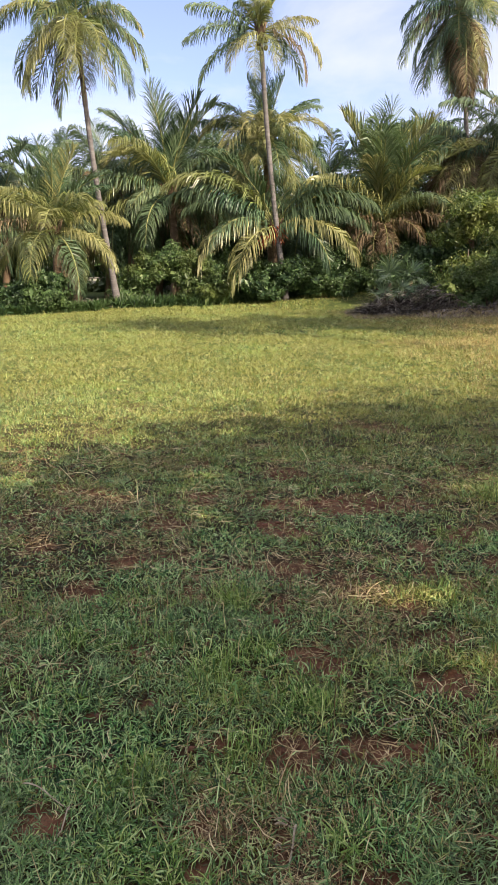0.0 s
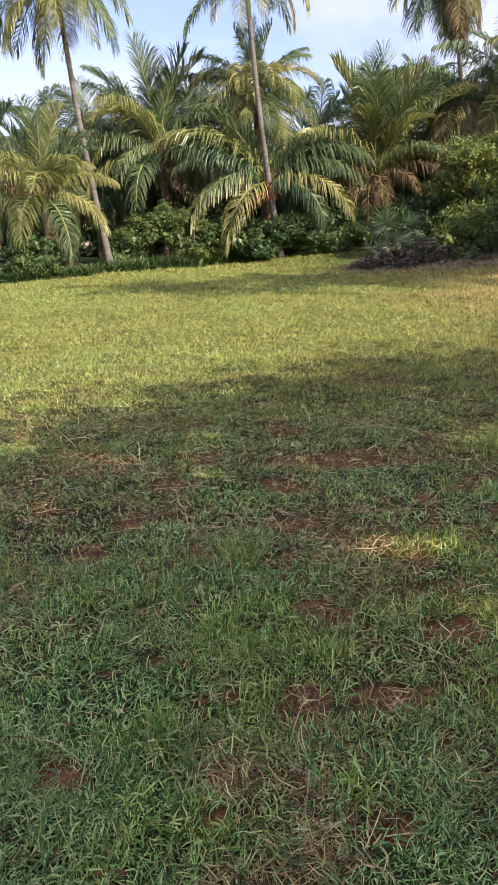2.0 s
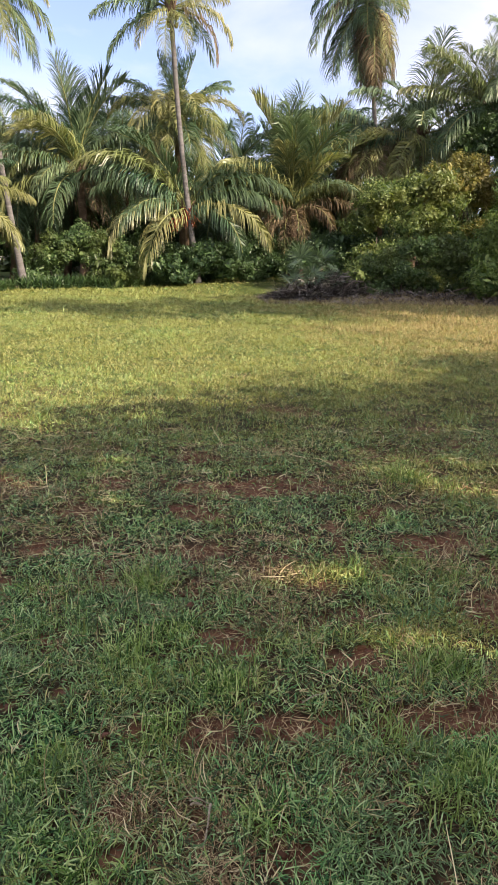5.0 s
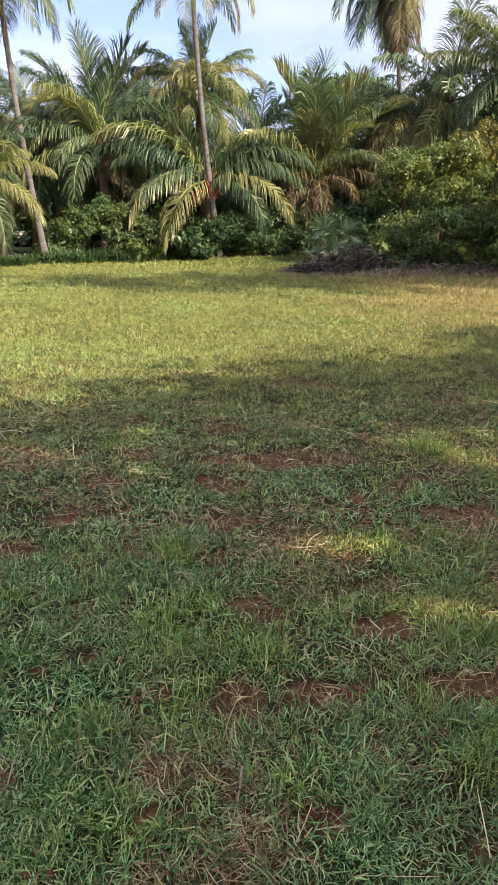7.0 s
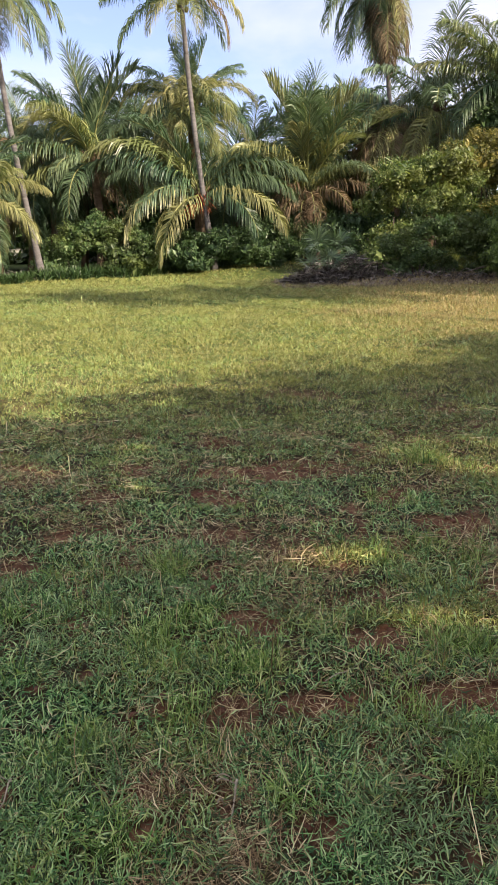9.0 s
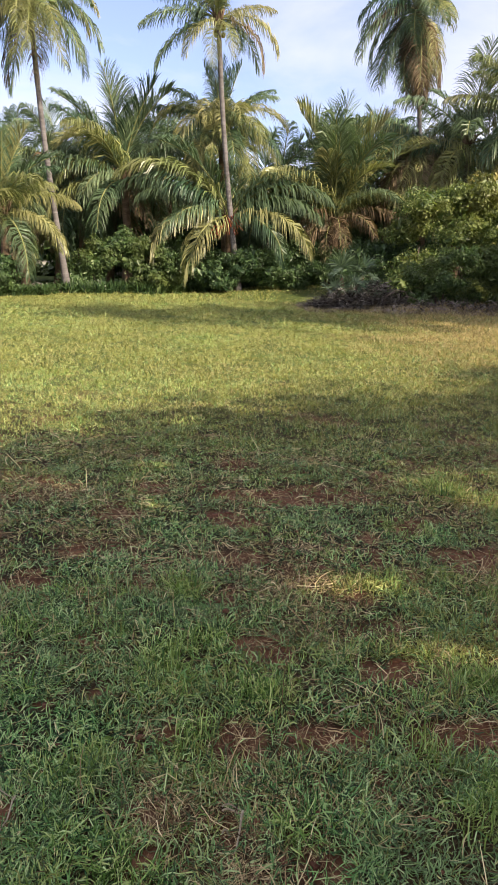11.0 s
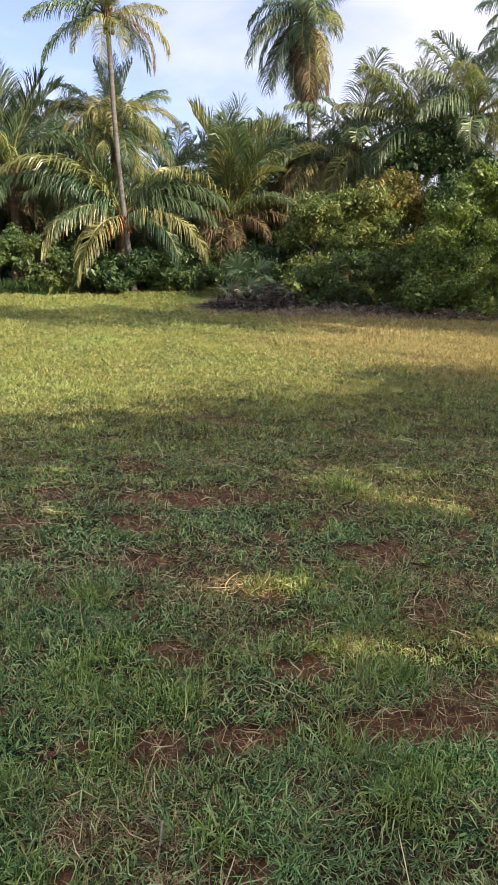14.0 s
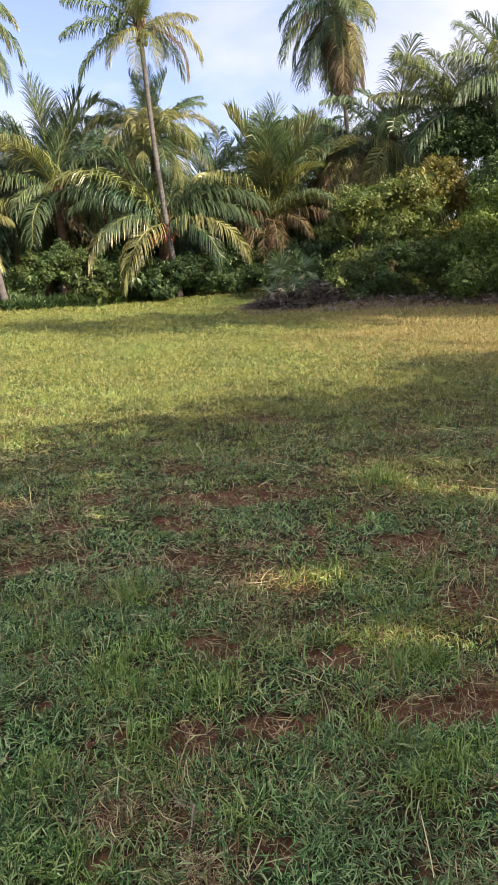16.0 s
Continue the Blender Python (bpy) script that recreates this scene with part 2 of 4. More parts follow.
# ---- mesh helpers ----
def np_mesh(name, verts, tris, mat):
    verts, tris = np.asarray(verts, np.float32), np.asarray(tris, np.int32)
    me = bpy.data.meshes.new(name)
    me.vertices.add(len(verts))
    me.vertices.foreach_set("co", verts.ravel())
    me.loops.add(tris.size)
    me.loops.foreach_set("vertex_index", tris.ravel())
    me.polygons.add(len(tris))
    me.polygons.foreach_set("loop_start", np.arange(0, tris.size, 3, dtype=np.int32))
    me.update(calc_edges=True)
    me.materials.append(mat)
    return me


def joined(pieces):
    vs, ts, n = [], [], 0
    for v, t in pieces:
        vs.append(v)
        ts.append(np.asarray(t) + n)
        n += len(v)
    return np.concatenate(vs), np.concatenate(ts)


def child(name, me, parent, label="", m=None):
    ob = new(name, me)
    ob.parent = parent
    if m is not None:
        ob.matrix_basis = m
    if label:
        tagged(ob, label)
    return ob


def smooth(me):
    me.polygons.foreach_set("use_smooth", np.ones(len(me.polygons), bool))
    return me


def tube(path, radii, sides=8, cap=True):
    """A tapered tube along a path of points."""
    path = np.asarray(path, float)
    tan = np.gradient(path, axis=0)
    tan /= np.linalg.norm(tan, axis=1)[:, None] + 1e-9
    ref = np.array([1.0, 0, 0]) if abs(tan[0][0]) < 0.8 else np.array([0, 1.0, 0])
    a = np.cross(tan, ref)
    a /= np.linalg.norm(a, axis=1)[:, None] + 1e-9
    b = np.cross(tan, a)
    ang = np.arange(sides) * 2 * np.pi / sides
    v = path[:, None, :] + np.asarray(radii)[:, None, None] * (np.cos(ang)[None, :, None] * a[:, None, :] + np.sin(ang)[None, :, None] * b[:, None, :])
    v = v.reshape(-1, 3)
    t = []
    for i in range(len(path) - 1):
        for j in range(sides):
            k = (j + 1) % sides
            p, q, r, s = i * sides + j, i * sides + k, (i + 1) * sides + k, (i + 1) * sides + j
            t += [(p, q, r), (p, r, s)]
    if cap:
        v = np.vstack([v, path[-1:]])
        e, o = len(v) - 1, (len(path) - 1) * sides
        t += [(o + j, o + (j + 1) % sides, e) for j in range(sides)]
    return v, np.array(t)


def vnoise(x, y, seed=0):
    """Smooth value noise in 0..1."""
    xi, yi = np.floor(x).astype(np.int64), np.floor(y).astype(np.int64)
    fx, fy = x - xi, y - yi
    fx, fy = fx * fx * (3 - 2 * fx), fy * fy * (3 - 2 * fy)

    def h(a, b):
        n = (a * 374761393 + b * 668265263 + seed * 974634777) & 0x7FFFFFFF
        n = ((n ^ (n >> 13)) * 1274126177) & 0x7FFFFFFF
        return ((n ^ (n >> 16)) & 0xFFFF) / 65535.0
    return (h(xi, yi) * (1 - fx) + h(xi + 1, yi) * fx) * (1 - fy) + (h(xi, yi + 1) * (1 - fx) + h(xi + 1, yi + 1) * fx) * fy


def fbm(x, y, seed=0):
    return (vnoise(x, y, seed) + 0.5 * vnoise(x * 2.1, y * 2.1, seed + 1) + 0.25 * vnoise(x * 4.3, y * 4.3, seed + 2)) / 1.75


# bare reddish patches in the turf: x, y, half width, half depth
BARE = [
    (0.62, 4.49, 0.48, 0.20), (0.20, 3.98, 0.18, 0.16), (0.23, 2.58, 0.14, 0.12), (0.77, 2.39, 0.13, 0.09), (0.13, 1.98, 0.07, 0.10), (0.48, 2.02, 0.13, 0.06),
    (0.53, 1.82, 0.075, 0.075), (0.71, 1.98, 0.05, 0.06), (0.23, 1.68, 0.070, 0.035), (0.36, 1.47, 0.060, 0.055), (0.09, 1.62, 0.03, 0.07), (-0.61, 1.70, 0.08, 0.08),
    (-0.15, 1.66, 0.06, 0.06), (-0.14, 1.52, 0.04, 0.04), (-0.11, 2.04, 0.07, 0.05), (-0.84, 3.26, 0.10, 0.13), (-0.65, 3.61, 0.09, 0.10), (1.23, 3.90, 0.11, 0.16),
    (-0.34, 4.67, 0.13, 0.14), (1.48, 2.79, 0.15, 0.18), (1.48, 3.41, 0.19, 0.20), (1.05, 1.95, 0.30, 0.11), (-0.14, 1.67, 0.08, 0.07), (0.70, 1.33, 0.06, 0.04), (0.31, 1.60, 0.04, 0.035),
]
WORN = [
    (0.21, 3.43, 0.16, 0.11), (0.10, 3.03, 0.10, 0.11), (0.69, 2.98, 0.10, 0.08), (0.93, 3.40, 0.05, 0.17), (1.08, 3.24, 0.08, 0.11), (1.11, 4.45, 0.10, 0.20),
    (0.95, 3.73, 0.09, 0.11), (0.27, 5.22, 0.17, 0.20), (-0.36, 2.25, 0.04, 0.07), (-0.55, 2.21, 0.03, 0.03), (-0.53, 4.11, 0.14, 0.13), (-1.26, 4.81, 0.24, 0.14),
    (-0.27, 3.15, 0.09, 0.10), (-1.18, 3.72, 0.09, 0.12), (-0.42, 2.64, 0.06, 0.08), (-0.56, 1.52, 0.03, 0.03), (-0.04, 3.46, 0.04, 0.07), (-0.76, 2.19, 0.05, 0.04),
    (1.19, 6.79, 0.31, 0.34), (2.38, 6.07, 0.16, 0.25), (1.28, 4.89, 0.13, 0.17), (2.13, 3.69, 0.14, 0.15), (1.40, 2.12, 0.25, 0.12), (0.80, 2.72, 0.20, 0.08), (1.75, 3.05, 0.22, 0.12),
]


def bareness(x, y):
    """0 where turf is whole, 1 on bare earth."""
    out = np.zeros_like(x)
    wob = (fbm(x * 6, y * 6, 31) - 0.5) * 1.5 + (fbm(x * 23, y * 23, 33) - 0.5) * 1.1
    for patches, most in ((BARE, 1.0), (WORN, 0.72)):
        for cx, cy, rx, ry in patches:
            d = np.sqrt(((x - cx) / (rx * 1.2)) ** 2 + ((y - cy) / (ry * 1.2)) ** 2) + wob
            out = np.maximum(out, np.clip((1.0 - d) / 0.4, 0, 1) * most)
    edge_ = np.clip((y - 21.3 + 2.5 * (fbm(x * 0.8, y * 0.8, 41) - 0.5) - 0.05 * (x - 8) ** 2 * (x < 8)) / 1.2, 0, 1) * (x > 2.5)
    out = np.maximum(out, edge_ * 0.35)
    wild = np.clip((fbm(x * 2.2, y * 3.0, 7) - 0.60) / 0.10, 0, 1) * (y < 9) * np.clip(0.12 + y / 14, 0, 0.36)
    return np.maximum(out, wild)


def rise(x, y):
    """The ground swells a little under the middle of the grove."""
    f = np.clip((y - 25.3) / 4.5, 0, 1)
    return 0.42 * np.exp(-((x - 4.0) / 3.2) ** 2) * f * f * (3 - 2 * f)


def height(x, y):
    near = np.clip(1.5 - (np.abs(x) + np.abs(y - 4)) / 30, 0, 1)
    return near * (0.05 * (fbm(x * 0.9, y * 0.9, 3) - 0.5) + 0.025 * (fbm(x * 5, y * 5, 4) - 0.5)) - 0.012 * bareness(x, y) - 0.004 + rise(x, y)


def bank_top(x, y):
    """The low bank under the thicket."""
    edge = np.clip((y - 21.0 + 2.2 * (fbm(x * 0.8, y * 0.8, 41) - 0.5)) / 1.6, 0, 1) * np.clip((x - 3.4) / 1.6, 0, 1) * (y < 26.5)
    return -0.05 + 0.16 * edge * (0.4 + fbm(x * 0.8, y * 1.2, 12)) + 0.05 * edge * fbm(x * 4, y * 4, 13)


# ---- ground: one sheet to the horizon ----
u = np.linspace(-1, 1, 221)
gx = np.sign(u) * (4.5 * np.abs(u) + 700 * np.abs(u) ** 9)
gy = 4.0 + np.sign(u) * (6.5 * np.abs(u) + 700 * np.abs(u) ** 9)
X, Y = np.meshgrid(gx, gy)
Z = height(X, Y)
n = len(u)
idx = np.arange(n * n).reshape(n, n)
p, q, r, s = idx[:-1, :-1].ravel(), idx[:-1, 1:].ravel(), idx[1:, 1:].ravel(), idx[1:, :-1].ravel()
ground = new("ground", smooth(np_mesh("ground", np.stack([X, Y, Z], -1).reshape(-1, 3), np.concatenate([np.stack([p, q, r], -1), np.stack([p, r, s], -1)]), SOIL)))
mark = ground.data.attributes.new("bare", "FLOAT", "POINT")
mark.data.foreach_set("value", bareness(X.ravel(), Y.ravel()).astype(np.float32))
# outside the viewed wedge, where blades are sparse, the sheet itself takes the turf's colour
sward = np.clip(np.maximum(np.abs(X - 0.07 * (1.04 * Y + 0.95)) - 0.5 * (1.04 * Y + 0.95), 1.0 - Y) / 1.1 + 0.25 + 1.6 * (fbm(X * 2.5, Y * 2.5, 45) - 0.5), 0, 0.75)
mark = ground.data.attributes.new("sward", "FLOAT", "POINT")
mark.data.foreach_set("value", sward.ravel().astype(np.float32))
tagged(ground, "grazed field of red-brown earth with worn patches", "ground", kind="structure")


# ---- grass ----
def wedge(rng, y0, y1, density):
    """Random places in the wedge of field in view, with strays past its edges."""
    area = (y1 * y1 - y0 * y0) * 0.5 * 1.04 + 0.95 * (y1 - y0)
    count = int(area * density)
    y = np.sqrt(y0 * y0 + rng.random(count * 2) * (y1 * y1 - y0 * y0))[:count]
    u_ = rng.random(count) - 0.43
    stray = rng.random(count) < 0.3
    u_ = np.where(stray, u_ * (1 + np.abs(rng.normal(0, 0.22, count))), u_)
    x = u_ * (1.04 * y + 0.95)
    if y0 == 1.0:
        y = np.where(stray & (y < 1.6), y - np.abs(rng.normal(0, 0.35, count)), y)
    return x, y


def around(rng, reach, density):
    """Random places in a wide round stretch of the field."""
    count = int(np.pi * reach * reach * density)
    a, r_ = rng.random(count) * 2 * np.pi, reach * np.sqrt(rng.random(count))
    return r_ * np.cos(a), 4.0 + r_ * np.sin(a)


def tufted(rng, x, y, each, spread):
    """Draws places together into tufts; gives the places and the way each blade faces."""
    n = len(x)
    who = rng.integers(0, max(n // each, 1), n)
    a, r_ = rng.random(n) * 2 * np.pi, spread * rng.random(n) ** 0.7
    loose = rng.random(n) < 0.3
    return np.where(loose, x, x[who] + r_ * np.cos(a)), np.where(loose, y, y[who] + r_ * np.sin(a)), a + rng.normal(0, 0.5, n)


def blades(rng, x, y, length, width, flat, segs=3, az=None, sway=0.0, lift=0.0):
    """Curved grass blades; flat: how far they lean over, 0 upright to 1 lying; sway: sideways curl; lift: height of the foot over the ground."""
    n = len(x)
    az = rng.random(n) * 2 * np.pi if az is None else az
    lean = np.clip(flat + rng.normal(0, 0.22, n), 0.02, 1.1) * np.pi / 2
    side = np.stack([-np.sin(az), np.cos(az)], -1)
    z0 = np.maximum(height(x, y), bank_top(x, y)) + lift
    curl = rng.uniform(0.1, 1.1, n) if segs < 4 else rng.normal(0.45, 0.55, n)
    swing = rng.normal(0, 1, n) * sway
    pts = [np.stack([x, y, z0], -1)]
    for k in range(segs - 1):
        ang, turn = lean + curl * k, az + swing * k
        step = length / (segs - 1)
        pts.append(pts[-1] + np.column_stack([np.cos(turn) * np.sin(ang) * step, np.sin(turn) * np.sin(ang) * step, np.cos(ang) * step]))
    pts = [np.column_stack([p_[:, :2], np.maximum(p_[:, 2], z0 + 0.004 * i)]) for i, p_ in enumerate(pts)]
    w = np.column_stack([side * (width / 2)[:, None], rng.normal(0, 0.25, n) * width])
    rows = []
    for i, p_ in enumerate(pts[:-1]):
        k = 0.8 if i == 0 else 1.0
        rows += [p_ - w * k, p_ + w * k]
    rows.append(pts[-1])
    v = np.stack(rows, 1)
    m = v.shape[1]
    base = (np.arange(n) * m)[:, None]
    t = []
    for i in range(segs - 2):
        t += [[2 * i, 2 * i + 1, 2 * i + 3], [2 * i, 2 * i + 3, 2 * i + 2]]
    t = np.array(t + [[m - 3, m - 2, m - 1]])
    t = (base[:, :, None] + t[None]).reshape(-1, 3)
    return v.reshape(-1, 3), t


# ranker fresh tufts: x, y, reach
TUFTS = [(-0.06, 3.05, 0.10), (0.01, 2.61, 0.10), (-0.13, 2.48, 0.10), (0.21, 2.25, 0.09), (-0.33, 1.90, 0.08), (-0.18, 1.47, 0.08), (0.27, 1.58, 0.08), (0.73, 1.94, 0.10), (0.80, 1.60, 0.10),
         (1.19, 3.83, 0.16), (1.92, 4.39, 0.22), (-0.02, 2.03, 0.07), (1.07, 2.28, 0.12), (0.95, 1.73, 0.10), (1.67, 4.55, 0.2), (-0.75, 2.70, 0.10)]


rng = np.random.default_rng(11)
KINDS = ("green", "fresh", "yellow", "straw", "gold")
sets = {key: [] for key in KINDS}
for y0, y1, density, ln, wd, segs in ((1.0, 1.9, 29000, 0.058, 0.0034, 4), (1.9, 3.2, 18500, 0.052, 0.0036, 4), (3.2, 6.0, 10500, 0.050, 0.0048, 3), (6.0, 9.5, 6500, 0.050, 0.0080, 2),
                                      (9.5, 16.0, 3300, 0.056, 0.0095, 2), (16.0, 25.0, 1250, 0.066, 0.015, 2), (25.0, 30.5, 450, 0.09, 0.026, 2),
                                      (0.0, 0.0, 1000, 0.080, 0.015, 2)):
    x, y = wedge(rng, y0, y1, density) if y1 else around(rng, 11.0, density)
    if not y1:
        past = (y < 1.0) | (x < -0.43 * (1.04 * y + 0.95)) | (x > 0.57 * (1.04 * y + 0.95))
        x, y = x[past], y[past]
    x, y, face = tufted(rng, x, y, 9, 0.020 + 0.004 * y1)
    bare = bareness(x, y)
    worn = np.clip((fbm(x * 7, y * 7, 61) - 0.46) / 0.14, 0, 1) * np.clip((10 - y) / 3, 0, 1) * 0.55
    keep = rng.random(len(x)) > np.maximum(bare * 0.81, worn)
    x, y, bare, face = x[keep], y[keep], bare[keep], face[keep]
    far = np.clip((y - 6.5) / 5.0, 0, 1)
    near = np.clip((6.5 - y) / 2.0, 0, 1)
    rank = np.zeros(len(x))
    for cx, cy, r_ in TUFTS:
        rank = np.maximum(rank, np.exp(-((x - cx) ** 2 + (y - cy) ** 2) / (r_ * r_)))
    drift = fbm(x * 0.55, y * 0.8, 21)
    pools = 0.5 * fbm(x * 2.3, y * 2.9, 23) + 0.5 * fbm(x * 6.5, y * 7.5, 24)
    dead = fbm(x * 2.0, y * 2.8, 5) + 0.8 * (fbm(x * 7.5, y * 9, 6) - 0.5)
    # yellower blades at the sun flecks: part of their light put into grass colour
    fleck_yellow = np.exp(-(((x - 0.66) / 0.30) ** 2 + ((y - 3.12) / 0.14) ** 2)) + np.exp(-(((x - 2.2) / 1.0) ** 2 + ((y - 4.5) / 0.6) ** 2)) + 0.7 * np.exp(-(((x - 1.35) / 0.6) ** 2 + ((y - 2.5) / 0.14) ** 2))
    pg = np.clip((x - 2.8 + (fbm(x * 0.7, y * 0.7, 71) - 0.5) * 4) / 5.0, 0, 0.55) * np.clip((y - 7) / 3, 0, 1) * np.clip((25 - y) / 4, 0, 1)
    pg = np.maximum(pg, 0.7 * np.clip((y - 20.5) / 1.5, 0, 1) * np.clip((x - 2.5) / 2, 0, 1) * (y < 25))
    ps = np.clip(0.12 + 0.04 * np.clip(x + 0.3, 0, 1) + 1.6 * (dead - 0.53) * near + 0.6 * bare - 0.08 * far - 0.6 * rank, 0.03, 0.85)
    py = np.clip(0.10 + 0.12 * np.clip((x + 1) / 2.5, 0, 1) * np.clip((y - 1.7) / 1.2, -0.5, 1) + 0.48 * np.clip((y - 3.2) / 4, 0, 1) + 0.24 * far + 0.9 * (drift - 0.55) + 0.75 * fleck_yellow - 0.5 * rank, 0.02, 0.85)
    pf = np.clip(0.15 + 0.16 * far + 3.2 * (pools - 0.52) + 0.25 * np.clip((y - 3) / 4, 0, 1) + 1.2 * rank - 0.36 * np.clip((2.3 - y) / 0.6, 0, 1) * np.clip(0.9 + 0.7 * x, 0.75, 1.2), 0.04, 0.92)
    roll_, roll2, roll3, roll4 = rng.random((4, len(x)))
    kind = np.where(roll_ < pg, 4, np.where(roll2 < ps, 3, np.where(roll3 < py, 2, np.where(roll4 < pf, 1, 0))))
    tuft = fbm(x * 2.5, y * 2.5, 51)
    for k, key in enumerate(KINDS):
        s_ = kind == k
        nn = int(s_.sum())
        if not nn:
            continue
        length = ln * rng.uniform(0.5, 1.35, nn) * (0.70 + 0.7 * np.clip((tuft[s_] - 0.32) * 2.4, 0, 1.4)) * (1.25 if k >= 3 else 1.0) * (1 + 0.55 * rank[s_]) * np.where(rng.random(nn) < (0.14 if y0 >= 9 else 0.0), 1.9, 1.0)
        width = wd * rng.uniform(0.55, 1.25, nn) * (0.55 if k == 3 else 1.0)
        flat = (0.68, 0.60, 0.60, 0.92, 0.50)[k] - 0.25 * rank[s_] + (0.10 if y0 >= 9 else 0.0)
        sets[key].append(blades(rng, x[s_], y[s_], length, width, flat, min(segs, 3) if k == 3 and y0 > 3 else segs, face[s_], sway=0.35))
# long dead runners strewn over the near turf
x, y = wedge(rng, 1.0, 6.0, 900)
pick = rng.random(len(x)) < 0.15 + 0.5 * bareness(x, y) + 2.0 * np.clip(fbm(x * 2.0, y * 2.8, 5) - 0.5, 0, 0.3)
x, y = x[pick], y[pick]
nn = len(x)
sets["straw"].append(blades(rng, x, y, rng.uniform(0.07, 0.24, nn), rng.uniform(0.0014, 0.0026, nn) * (1 + 0.12 * y), 0.93, 5, sway=0.5, lift=rng.uniform(0.004, 0.030, nn)))
for key, mat_, label in (("green", GRASS_GREEN, "short trampled grey-green creeping grass of the field"), ("fresh", GRASS_FRESH, "fresher bright green grass tufts in the field"), ("yellow", GRASS_YELLOW, "yellow-green grass blades growing over the field"),
                         ("straw", GRASS_STRAW, "dry straw and dead grass lying in the turf"), ("gold", GRASS_GOLD, "ripe golden brown grass at the field's edge")):
    tagged(new("grass_" + key, np_mesh("grass_" + key, *joined(sets[key]), mat_)), label, "grass", kind="stuff")


# crumbs of earth on the bare patches
rng = np.random.default_rng(12)
bm = bmesh.new()
bmesh.ops.create_icosphere(bm, subdivisions=1, radius=1)
ico_v = np.array([v_.co[:] for v_ in bm.verts])
ico_t = np.array([[v_.index for v_ in f_.verts] for f_ in bm.faces])
bm.free()
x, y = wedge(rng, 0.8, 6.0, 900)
bare = bareness(x, y)
sel = rng.random(len(x)) < 0.12 + 0.75 * bare
x, y = x[sel][:1900], y[sel][:1900]
n = len(x)
sz = 0.003 + 0.014 * rng.random(n) ** 3
v = ico_v[None] * sz[:, None, None] * rng.uniform(0.55, 1.35, (n, len(ico_v), 1)) * np.array([1.2, 1.2, 0.75])
v[:, :, 0] += x[:, None]
v[:, :, 1] += y[:, None]
v[:, :, 2] += (height(x, y) + sz * 0.3)[:, None]
t = (ico_t[None] + (np.arange(n) * len(ico_v))[:, None, None]).reshape(-1, 3)
tagged(new("soil_crumbs", np_mesh("soil_crumbs", v.reshape(-1, 3), t, CLOD)), "crumbs and clods of red-brown earth on the turf", "soil", kind="stuff")


# ---- palms ----
FROND_CACHE = {}


